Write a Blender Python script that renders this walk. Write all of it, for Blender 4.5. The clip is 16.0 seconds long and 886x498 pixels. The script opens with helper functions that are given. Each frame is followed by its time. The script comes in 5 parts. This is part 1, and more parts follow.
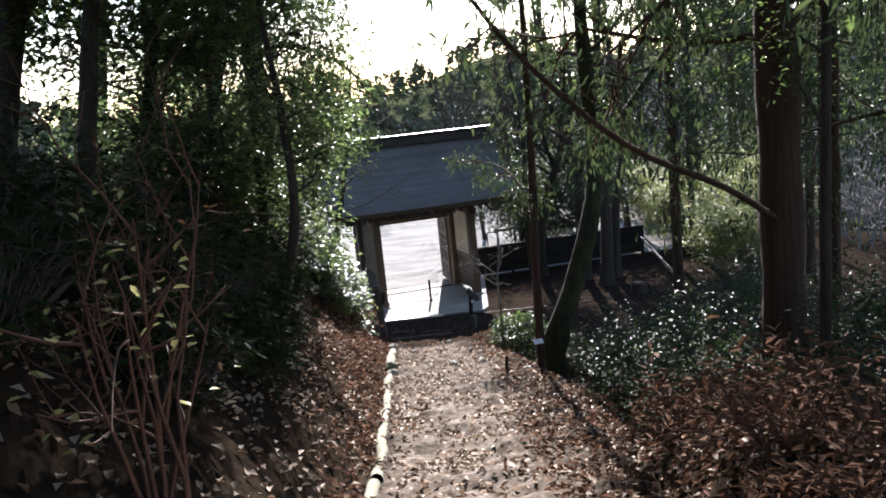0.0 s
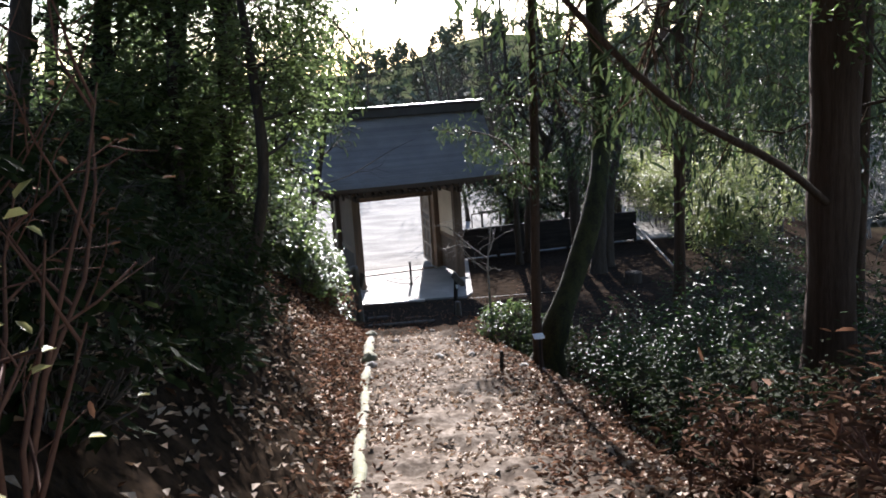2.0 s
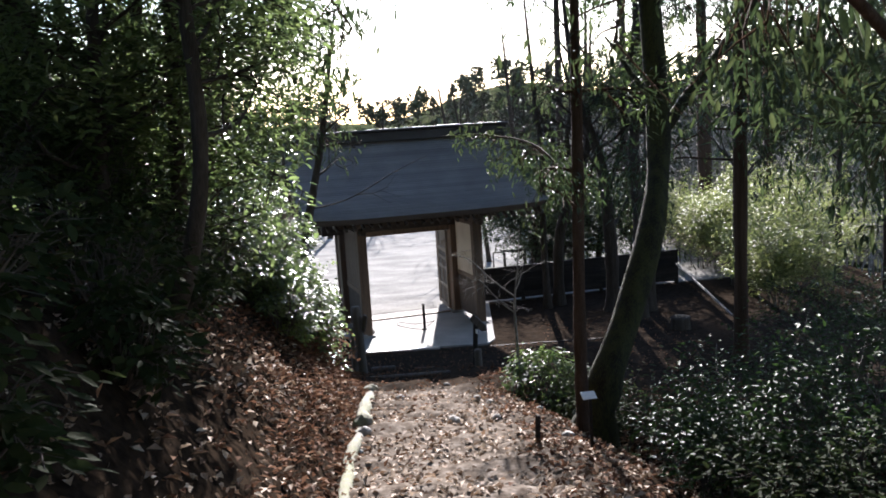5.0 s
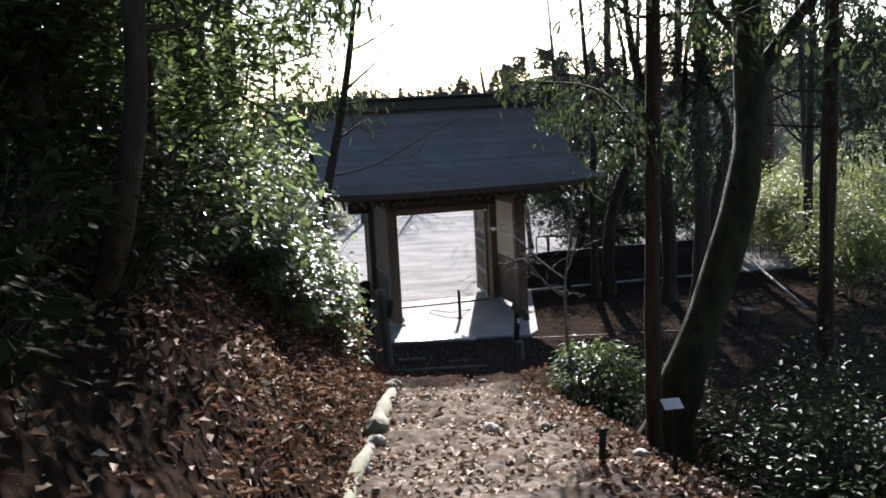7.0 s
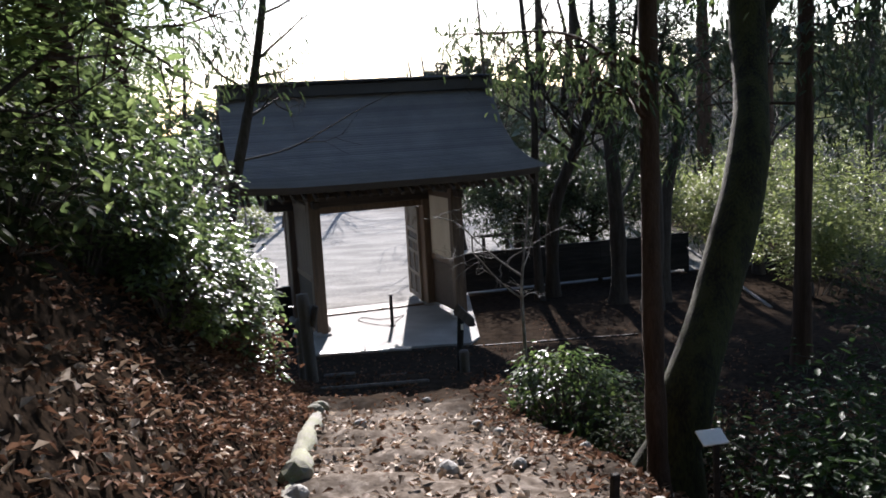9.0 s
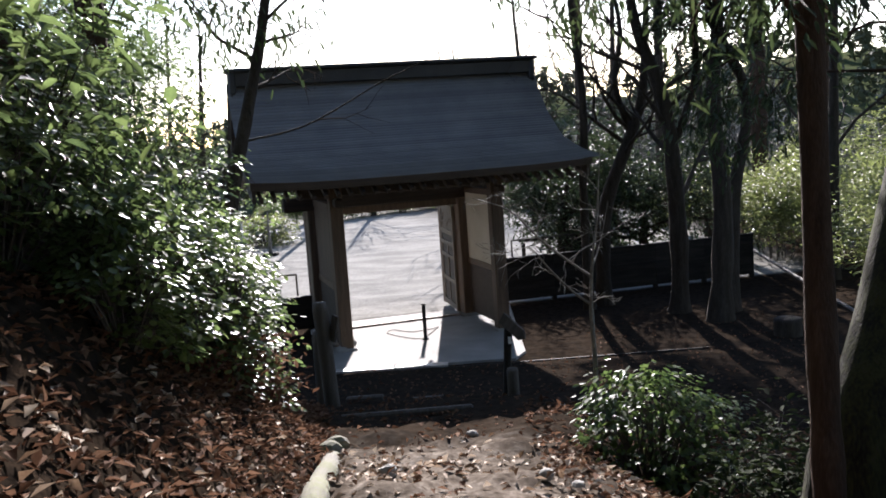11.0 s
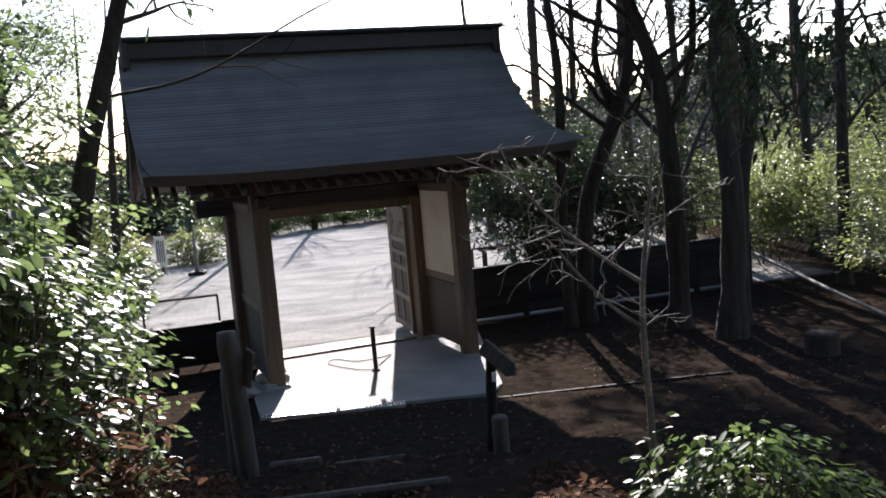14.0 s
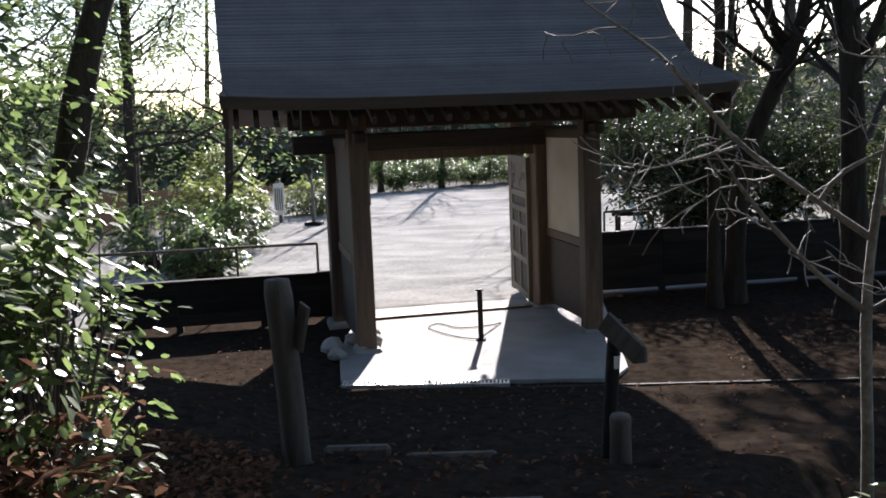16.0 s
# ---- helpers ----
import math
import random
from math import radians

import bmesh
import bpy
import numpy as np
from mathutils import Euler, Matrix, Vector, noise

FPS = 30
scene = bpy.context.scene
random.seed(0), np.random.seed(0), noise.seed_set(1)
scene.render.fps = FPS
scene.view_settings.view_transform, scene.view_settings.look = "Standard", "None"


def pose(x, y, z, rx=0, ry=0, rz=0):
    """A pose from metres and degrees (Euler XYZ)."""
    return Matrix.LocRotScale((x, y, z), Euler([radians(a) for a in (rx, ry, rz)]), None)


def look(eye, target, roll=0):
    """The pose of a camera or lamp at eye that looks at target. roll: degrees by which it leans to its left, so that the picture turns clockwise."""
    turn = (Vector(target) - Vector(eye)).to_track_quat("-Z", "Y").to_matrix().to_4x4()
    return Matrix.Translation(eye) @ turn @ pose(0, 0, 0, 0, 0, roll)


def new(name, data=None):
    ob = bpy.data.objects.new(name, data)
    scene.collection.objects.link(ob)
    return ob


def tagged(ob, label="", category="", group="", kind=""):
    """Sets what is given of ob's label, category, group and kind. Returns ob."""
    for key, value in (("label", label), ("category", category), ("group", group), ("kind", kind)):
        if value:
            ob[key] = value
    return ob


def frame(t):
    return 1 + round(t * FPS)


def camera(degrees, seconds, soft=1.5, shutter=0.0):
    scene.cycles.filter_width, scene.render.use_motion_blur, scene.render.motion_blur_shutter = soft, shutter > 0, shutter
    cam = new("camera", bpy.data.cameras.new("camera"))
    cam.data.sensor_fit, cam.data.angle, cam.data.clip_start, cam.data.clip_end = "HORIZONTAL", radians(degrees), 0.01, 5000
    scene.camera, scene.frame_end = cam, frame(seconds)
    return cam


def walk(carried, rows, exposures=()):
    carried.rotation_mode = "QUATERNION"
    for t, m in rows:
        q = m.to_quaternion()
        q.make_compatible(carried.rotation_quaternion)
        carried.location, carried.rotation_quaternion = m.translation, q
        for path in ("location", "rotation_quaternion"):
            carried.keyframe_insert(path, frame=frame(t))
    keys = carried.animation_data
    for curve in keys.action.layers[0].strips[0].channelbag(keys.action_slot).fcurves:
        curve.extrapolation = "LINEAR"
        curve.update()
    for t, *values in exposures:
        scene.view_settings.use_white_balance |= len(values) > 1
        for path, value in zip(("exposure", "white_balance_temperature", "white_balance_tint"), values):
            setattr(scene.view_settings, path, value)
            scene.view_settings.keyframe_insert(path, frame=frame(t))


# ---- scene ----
cam = camera(50.5, 16.0, soft=1.8)
PATH = [
    (0.0, look((1.951, -27.110, 6.573), (1.891, -25.139, 6.239), -5.83)),
    (0.5, look((1.898, -26.687, 6.524), (1.892, -24.720, 6.161), -0.50)),
    (1.0, look((1.831, -26.246, 6.427), (1.815, -24.278, 6.071), -2.41)),
    (1.5, look((1.788, -25.734, 6.328), (1.770, -23.770, 5.950), -0.51)),
    (2.0, look((1.695, -25.308, 6.232), (1.683, -23.343, 5.857), -3.71)),
    (2.5, look((1.637, -24.749, 6.118), (1.625, -22.777, 5.782), -2.31)),
    (3.0, look((1.602, -24.288, 6.021), (1.614, -22.317, 5.683), -2.49)),
    (3.5, look((1.598, -23.763, 5.871), (1.567, -21.790, 5.546), -3.72)),
    (6.0, look((1.756, -20.869, 5.052), (1.674, -18.887, 4.800), -2.64)),
    (6.5, look((1.721, -20.310, 4.910), (1.623, -18.331, 4.639), -1.45)),
    (7.0, look((1.646, -19.738, 4.781), (1.515, -17.762, 4.500), -3.07)),
    (7.5, look((1.568, -19.180, 4.640), (1.555, -17.195, 4.396), -2.11)),
    (8.0, look((1.479, -18.623, 4.521), (1.500, -16.642, 4.244), -4.19)),
    (8.5, look((1.447, -18.082, 4.382), (1.472, -16.105, 4.082), -1.59)),
    (9.0, look((1.392, -17.623, 4.308), (1.422, -15.642, 4.035), -3.28)),
    (9.5, look((1.395, -17.062, 4.159), (1.398, -15.077, 3.916), -1.90)),
    (12.0, look((1.162, -14.201, 3.700), (1.111, -12.217, 3.457), -5.03)),
    (12.5, look((1.187, -13.585, 3.610), (1.084, -11.598, 3.402), -2.95)),
    (13.0, look((1.110, -13.106, 3.492), (1.056, -11.118, 3.275), -4.33)),
    (13.5, look((1.072, -12.526, 3.412), (1.045, -10.541, 3.170), -3.91)),
    (14.0, look((1.079, -12.082, 3.318), (1.166, -10.096, 3.101), -4.86)),
    (14.5, look((1.106, -11.552, 3.230), (1.193, -9.566, 3.007), -2.66)),
    (15.0, look((1.073, -11.053, 3.151), (1.179, -9.070, 2.912), -4.95)),
    (15.5, look((1.174, -10.612, 3.007), (1.130, -8.629, 2.749), -2.82)),
    (16.0, look((1.281, -10.119, 2.890), (1.083, -8.147, 2.622), -2.30)),
]
walk(cam, PATH, [(0.0, 2.4, 6350, 18), (6.0, 2.2, 6350, 18), (9.0, 1.95, 6400, 18), (16.0, 2.1, 6500, 18)])

# ---- sun and sky ----
SUN_EL, SUN_AZ = radians(25.2), radians(0.8)
world = bpy.data.worlds.new("sky")
scene.world = world
world.use_nodes = True
wn = world.node_tree.nodes
sky = wn.new("ShaderNodeTexSky")
sky.sky_type, sky.sun_disc, sky.sun_elevation, sky.sun_rotation = "NISHITA", False, SUN_EL, SUN_AZ
sky.air_density, sky.dust_density, sky.ozone_density = 1.0, 0.4, 1.6
wn["Background"].inputs["Strength"].default_value = 0.078
world.node_tree.links.new(sky.outputs["Color"], wn["Background"].inputs["Color"])
sun = new("sun", bpy.data.lights.new("sun", "SUN"))
sun.data.energy, sun.data.angle, sun.data.color = 5.0, radians(0.5), (1.0, 0.97, 0.93)
sun_way = Vector((math.sin(SUN_AZ) * math.cos(SUN_EL), math.cos(SUN_AZ) * math.cos(SUN_EL), math.sin(SUN_EL)))
sun.matrix_world = look(sun_way * 100, (0, 0, 0))

# ---- materials ----
def material(name, colors, scale=4.0, rough=0.8, bump=0.3, bump_scale=None, stretch=(1, 1, 1), metal=0.0, fine=40.0,
             island=0.0, through_light=0.0, spec=0.4, coords="Object", per_object=0.0):
    """Noise at two sizes between the given colours, with relief; island: spread of tone from piece to piece."""
    m = bpy.data.materials.new(name)
    m.use_nodes = True
    n, links = m.node_tree.nodes, m.node_tree.links
    bsdf = n["Principled BSDF"]
    tc, mp = n.new("ShaderNodeTexCoord"), n.new("ShaderNodeMapping")
    mp.inputs["Scale"].default_value = stretch
    links.new(tc.outputs[coords], mp.inputs["Vector"])
    big, small = n.new("ShaderNodeTexNoise"), n.new("ShaderNodeTexNoise")
    big.inputs["Scale"].default_value, small.inputs["Scale"].default_value = scale, fine
    big.inputs["Detail"].default_value, small.inputs["Detail"].default_value = 6, 4
    for tex in (big, small):
        links.new(mp.outputs["Vector"], tex.inputs["Vector"])
    mix = n.new("ShaderNodeMath")
    mix.operation = "MULTIPLY_ADD"
    mix.inputs[1].default_value = 0.45
    links.new(small.outputs["Fac"], mix.inputs[0])
    sub = n.new("ShaderNodeMath")
    sub.operation = "MULTIPLY"
    sub.inputs[1].default_value = 0.55
    links.new(big.outputs["Fac"], sub.inputs[0])
    links.new(sub.outputs[0], mix.inputs[2])
    fac = mix.outputs[0]
    if island or per_object:
        geo = n.new("ShaderNodeNewGeometry") if island else n.new("ShaderNodeObjectInfo")
        add = n.new("ShaderNodeMath")
        add.operation = "MULTIPLY_ADD"
        add.inputs[1].default_value = island or per_object
        links.new(geo.outputs["Random Per Island" if island else "Random"], add.inputs[0])
        shift = n.new("ShaderNodeMath")
        shift.operation = "SUBTRACT"
        shift.inputs[1].default_value = (island or per_object) / 2
        links.new(fac, shift.inputs[0])
        links.new(shift.outputs[0], add.inputs[2])
        fac = add.outputs[0]
    ramp = n.new("ShaderNodeValToRGB")
    els = ramp.color_ramp.elements
    spread = 0.22 if not island else 0.4
    for i, c in enumerate(colors):
        pos = 0.5 - spread + 2 * spread * i / max(1, len(colors) - 1)
        e = els[i] if i < 2 else els.new(pos)
        e.position, e.color = pos, (*c, 1)
    links.new(fac, ramp.inputs["Fac"])
    links.new(ramp.outputs["Color"], bsdf.inputs["Base Color"])
    bsdf.inputs["Roughness"].default_value, bsdf.inputs["Metallic"].default_value = rough, metal
    bsdf.inputs["Specular IOR Level"].default_value = spec
    if bump:
        b = n.new("ShaderNodeBump")
        b.inputs["Strength"].default_value, b.inputs["Distance"].default_value = bump, 0.02
        links.new(mix.outputs[0], b.inputs["Height"])
        links.new(b.outputs["Normal"], bsdf.inputs["Normal"])
    if through_light:
        tr, ms = n.new("ShaderNodeBsdfTranslucent"), n.new("ShaderNodeMixShader")
        hue = n.new("ShaderNodeHueSaturation")
        hue.inputs["Value"].default_value, hue.inputs["Saturation"].default_value = 1.5, 0.95
        links.new(ramp.outputs["Color"], hue.inputs["Color"])
        links.new(hue.outputs["Color"], tr.inputs["Color"])
        ms.inputs["Fac"].default_value = through_light
        links.new(bsdf.outputs[0], ms.inputs[1])
        links.new(tr.outputs[0], ms.inputs[2])
        links.new(ms.outputs[0], n["Material Output"].inputs["Surface"])
    return m


def ground_material():
    """Leaf soil darkened for shade, trodden path, pale court gravel with shadow streaks and lawn, told apart by the two
    masks painted on the sheet.
    """
    m = bpy.data.materials.new("ground")
    m.use_nodes = True
    n, links = m.node_tree.nodes, m.node_tree.links
    tc = n.new("ShaderNodeTexCoord")

    def blotch(scale, colors, detail=8, spread=0.18):
        t, r = n.new("ShaderNodeTexNoise"), n.new("ShaderNodeValToRGB")
        t.inputs["Scale"].default_value, t.inputs["Detail"].default_value, t.inputs["Roughness"].default_value = scale, detail, 0.7
        links.new(tc.outputs["Object"], t.inputs["Vector"])
        for i, c in enumerate(colors):
            pos = 0.5 - spread + 2 * spread * i / (len(colors) - 1)
            e = r.color_ramp.elements[i] if i < 2 else r.color_ramp.elements.new(pos)
            e.position, e.color = pos, (*c, 1)
        links.new(t.outputs["Fac"], r.inputs["Fac"])
        return r.outputs["Color"], t.outputs["Fac"]

    # near-black tones: the wood's deep shade is put into the soil colour
    shaded_mould, h1 = blotch(9, [(0.007, 0.0055, 0.0045), (0.0135, 0.0105, 0.0082), (0.026, 0.0185, 0.013), (0.013, 0.0105, 0.008)])
    trod, h2 = blotch(7, [(0.045, 0.036, 0.029), (0.115, 0.096, 0.079), (0.235, 0.207, 0.178)])
    gravel, h3 = blotch(14, [(0.168, 0.164, 0.152), (0.267, 0.262, 0.245), (0.357, 0.35, 0.33)], 10, 0.25)
    # stretched noise darkens the gravel in streaks, standing in for bare-tree shadows
    shadow_stretch = n.new("ShaderNodeMapping")
    shadow_stretch.inputs["Scale"].default_value = (0.5, 1.1, 1.0)
    links.new(tc.outputs["Object"], shadow_stretch.inputs["Vector"])
    streak, tone, both = n.new("ShaderNodeTexNoise"), n.new("ShaderNodeValToRGB"), n.new("ShaderNodeMix")
    streak.inputs["Scale"].default_value, streak.inputs["Detail"].default_value, streak.inputs["Roughness"].default_value = 1.1, 7, 0.62
    links.new(shadow_stretch.outputs["Vector"], streak.inputs["Vector"])
    tone.color_ramp.elements[0].position, tone.color_ramp.elements[1].position = 0.38, 0.6
    tone.color_ramp.elements[0].color, tone.color_ramp.elements[1].color = (0.72, 0.72, 0.72, 1), (1, 1, 1, 1)
    links.new(streak.outputs["Fac"], tone.inputs["Fac"])
    both.data_type, both.blend_type = "RGBA", "MULTIPLY"
    both.inputs["Factor"].default_value = 1.0
    links.new(gravel, both.inputs["A"])
    links.new(tone.outputs["Color"], both.inputs["B"])
    gravel = both.outputs["Result"]
    woods, h4 = blotch(0.08, [(0.02, 0.028, 0.012), (0.05, 0.06, 0.03), (0.09, 0.085, 0.045)])
    masks = n.new("ShaderNodeVertexColor")
    masks.layer_name = "cover"
    split = n.new("ShaderNodeSeparateColor")
    links.new(masks.outputs["Color"], split.inputs["Color"])
    color = shaded_mould
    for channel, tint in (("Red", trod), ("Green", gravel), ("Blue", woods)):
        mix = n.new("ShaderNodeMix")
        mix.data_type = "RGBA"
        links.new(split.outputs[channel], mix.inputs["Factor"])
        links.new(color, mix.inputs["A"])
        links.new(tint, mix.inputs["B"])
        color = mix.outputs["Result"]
    bsdf = n["Principled BSDF"]
    links.new(color, bsdf.inputs["Base Color"])
    bsdf.inputs["Roughness"].default_value, bsdf.inputs["Specular IOR Level"].default_value = 1.0, 0.0
    b = n.new("ShaderNodeBump")
    b.inputs["Strength"].default_value, b.inputs["Distance"].default_value = 0.5, 0.04
    links.new(h2, b.inputs["Height"])
    links.new(b.outputs["Normal"], bsdf.inputs["Normal"])
    return m


M_GROUND = ground_material()
M_WOOD = material("weathered_wood", [(0.045, 0.027, 0.016), (0.1, 0.063, 0.038), (0.16, 0.107, 0.069)], 3, 0.7, 0.35, stretch=(6, 6, 0.5), per_object=0.2)
M_BEAM = material("dark_beam", [(0.02, 0.014, 0.01), (0.045, 0.03, 0.02), (0.07, 0.048, 0.032)], 3, 0.75, 0.35, stretch=(0.5, 6, 6), per_object=0.2)
M_DOOR = material("door_wood", [(0.08, 0.06, 0.042), (0.15, 0.115, 0.082), (0.22, 0.175, 0.13)], 3, 0.7, 0.3, stretch=(6, 6, 0.6), per_object=0.2)
M_ROOF = material("bark_shingle", [(0.07, 0.065, 0.061), (0.106, 0.099, 0.093), (0.15, 0.141, 0.132)], 1.6, 0.5, 0.35, stretch=(1, 1, 1), fine=60, per_object=0.22, spec=0.45)
M_RIDGE = material("copper_ridge", [(0.028, 0.026, 0.025), (0.055, 0.052, 0.05)], 2, 0.5, 0.1, metal=0.2, spec=0.3)
M_PLASTER = material("aged_plaster", [(0.40, 0.35, 0.27), (0.52, 0.47, 0.37), (0.6, 0.55, 0.45)], 2, 0.9, 0.1)
M_STONE = material("stone", [(0.12, 0.115, 0.105), (0.22, 0.21, 0.19), (0.3, 0.29, 0.27)], 5, 0.9, 0.6, island=0.2)
M_MOSS = material("mossy_log", [(0.05, 0.045, 0.036), (0.15, 0.14, 0.115), (0.12, 0.13, 0.06), (0.3, 0.285, 0.25)], 4, 0.95, 0.7, fine=60)
M_CONCRETE = material("concrete", [(0.13, 0.122, 0.11), (0.205, 0.196, 0.18), (0.29, 0.277, 0.257)], 1.5, 0.9, 0.2, fine=90)
M_FENCE = material("charred_board", [(0.012, 0.011, 0.01), (0.022, 0.019, 0.017), (0.04, 0.034, 0.03)], 3, 0.75, 0.3, stretch=(0.6, 5, 5), per_object=0.2, spec=0.08)
M_POST = material("grey_timber", [(0.034, 0.027, 0.021), (0.068, 0.056, 0.045), (0.12, 0.101, 0.084)], 3, 0.85, 0.5, stretch=(6, 6, 0.6))
M_METAL = material("galvanised", [(0.32, 0.32, 0.31), (0.5, 0.5, 0.48)], 8, 0.5, 0.1, metal=0.7)
M_WHITE = material("white_paint", [(0.62, 0.61, 0.58), (0.78, 0.77, 0.75)], 4, 0.6, 0.05)
M_INK = material("ink", [(0.03, 0.03, 0.03), (0.06, 0.055, 0.05)], 8, 0.8, 0.0)
M_ROPE = material("rope", [(0.05, 0.045, 0.04), (0.1, 0.09, 0.075)], 30, 0.9, 0.4)
M_BARK = material("bark", [(0.018, 0.015, 0.012), (0.043, 0.035, 0.028), (0.075, 0.062, 0.05)], 3, 0.95, 0.9, stretch=(5, 5, 0.7), fine=16, spec=0.12)
M_CEDAR = material("cedar_bark", [(0.02, 0.013, 0.009), (0.05, 0.031, 0.021), (0.085, 0.056, 0.039)], 3, 0.95, 0.9, stretch=(7, 7, 0.35), fine=18, spec=0.12)
M_MOSSBARK = material("mossy_bark", [(0.009, 0.008, 0.007), (0.02, 0.018, 0.013), (0.036, 0.04, 0.015), (0.04, 0.035, 0.027)], 2.5, 0.95, 0.9, stretch=(3, 3, 0.9), fine=20, spec=0.12)
M_TWIG = material("grey_twig", [(0.05, 0.045, 0.04), (0.13, 0.12, 0.105), (0.24, 0.225, 0.2)], 9, 0.85, 0.2, fine=50)
M_TWIGDARK = material("dark_twig", [(0.035, 0.03, 0.025), (0.085, 0.073, 0.062)], 9, 0.9, 0.2)
M_REDTWIG = material("russet_twig", [(0.06, 0.026, 0.016), (0.14, 0.062, 0.036)], 9, 0.85, 0.2)
M_GLOSSY = material("glossy_leaf", [(0.03, 0.048, 0.018), (0.06, 0.09, 0.03), (0.095, 0.135, 0.042), (0.14, 0.175, 0.06)], 0.8, 0.33, 0.0, island=0.5, through_light=0.52, spec=0.42)
# two darkened leaf copies; the undergrowth's shade is put into their colour
M_SHADEGLOSS = material("shaded_glossy_leaf", [(0.01, 0.022, 0.008), (0.022, 0.045, 0.012), (0.045, 0.08, 0.02)], 0.8, 0.5, 0.0, island=0.5, through_light=0.25, spec=0.08)
M_SHADELEAF = material("shaded_undergrowth_leaf", [(0.01, 0.016, 0.007), (0.02, 0.03, 0.011), (0.035, 0.042, 0.016)], 0.7, 0.8, 0.0, island=0.5, through_light=0.25, spec=0.06)
M_LEAF = material("leaf", [(0.022, 0.04, 0.012), (0.052, 0.084, 0.022), (0.1, 0.135, 0.038)], 0.7, 0.45, 0.0, island=0.5, through_light=0.45, spec=0.25)
M_NEEDLE = material("cedar_spray", [(0.012, 0.022, 0.01), (0.028, 0.045, 0.016), (0.055, 0.07, 0.025)], 0.7, 0.6, 0.0, island=0.5, through_light=0.3)
M_LIGHTLEAF = material("bright_leaf", [(0.055, 0.072, 0.018), (0.115, 0.14, 0.038), (0.2, 0.22, 0.08)], 0.7, 0.5, 0.0, island=0.5, through_light=0.5)
M_PALELEAF = material("yellowing_leaf", [(0.2, 0.2, 0.06), (0.38, 0.37, 0.16)], 0.8, 0.5, 0.0, island=0.4, through_light=0.45)
M_DRY = material("dry_leaf", [(0.09, 0.05, 0.028), (0.2, 0.13, 0.08), (0.33, 0.25, 0.18), (0.46, 0.39, 0.31)], 1.5, 0.75, 0.0, island=0.7, through_light=0.15, spec=0.2)
M_RUSSET = material("russet_leaf", [(0.045, 0.021, 0.012), (0.1, 0.05, 0.029), (0.19, 0.108, 0.066)], 1.5, 0.85, 0.0, island=0.6, through_light=0.2, spec=0.04)
M_FARWOOD = material("far_wood", [(0.03, 0.04, 0.022), (0.06, 0.07, 0.04), (0.1, 0.1, 0.06)], 0.1, 0.95, 0.0, island=0.4)


# ---- mesh tools ----
def mesh_of(name, verts, tris, mat, smooth=False):
    me = bpy.data.meshes.new(name)
    verts, tris = np.asarray(verts, dtype=np.float32), np.asarray(tris, dtype=np.int32)
    k = tris.shape[1]
    me.vertices.add(len(verts))
    me.vertices.foreach_set("co", verts.ravel())
    me.loops.add(tris.size)
    me.loops.foreach_set("vertex_index", tris.ravel())
    me.polygons.add(len(tris))
    me.polygons.foreach_set("loop_start", np.arange(0, tris.size, k, dtype=np.int32))
    me.polygons.foreach_set("loop_total", np.full(len(tris), k, dtype=np.int32))
    if smooth:
        me.polygons.foreach_set("use_smooth", np.ones(len(tris), dtype=bool))
    me.materials.append(mat)
    me.update(calc_edges=True)
    me.validate()
    return me


def piece(name, me, parent=None, label="", m=None):
    """Links a mesh as one object, under a thing or a part where one is given."""
    ob = new(name, me)
    ob.parent = parent
    if m is not None:
        ob.matrix_basis = m
    return tagged(ob, label)


def part(name, bm, mat, parent=None, label="", m=None):
    me = bpy.data.meshes.new(name)
    bm.to_mesh(me)
    bm.free()
    me.materials.append(mat)
    return piece(name, me, parent, label, m)


def thing(name, label, category, at=(0, 0, 0), turn=0.0, group="", kind=""):
    ob = new(name)
    ob.matrix_basis = pose(*at, 0, 0, turn)
    return tagged(ob, label, category, group, kind)


def box(sx, sy, sz, at=(0, 0, 0), bevel=0.008, rot=(0, 0, 0), bm=None, taper=1.0):
    """A bevelled box with its base's middle at `at`."""
    bm = bm or bmesh.new()
    made = bmesh.ops.create_cube(bm, size=1.0)["verts"]
    for v in made:
        k = taper if v.co.z > 0 else 1.0
        v.co = Vector((v.co.x * sx * k, v.co.y * sy * k, (v.co.z + 0.5) * sz))
    if bevel:
        edges = list({e for v in made for e in v.link_edges})
        made = list({v for f in bmesh.ops.bevel(bm, geom=edges, offset=bevel, segments=1, affect="EDGES")["faces"] for v in f.verts} | {v for v in made if v.is_valid})
    bmesh.ops.transform(bm, matrix=pose(*at, *rot), verts=[v for v in made if v.is_valid])
    return bm


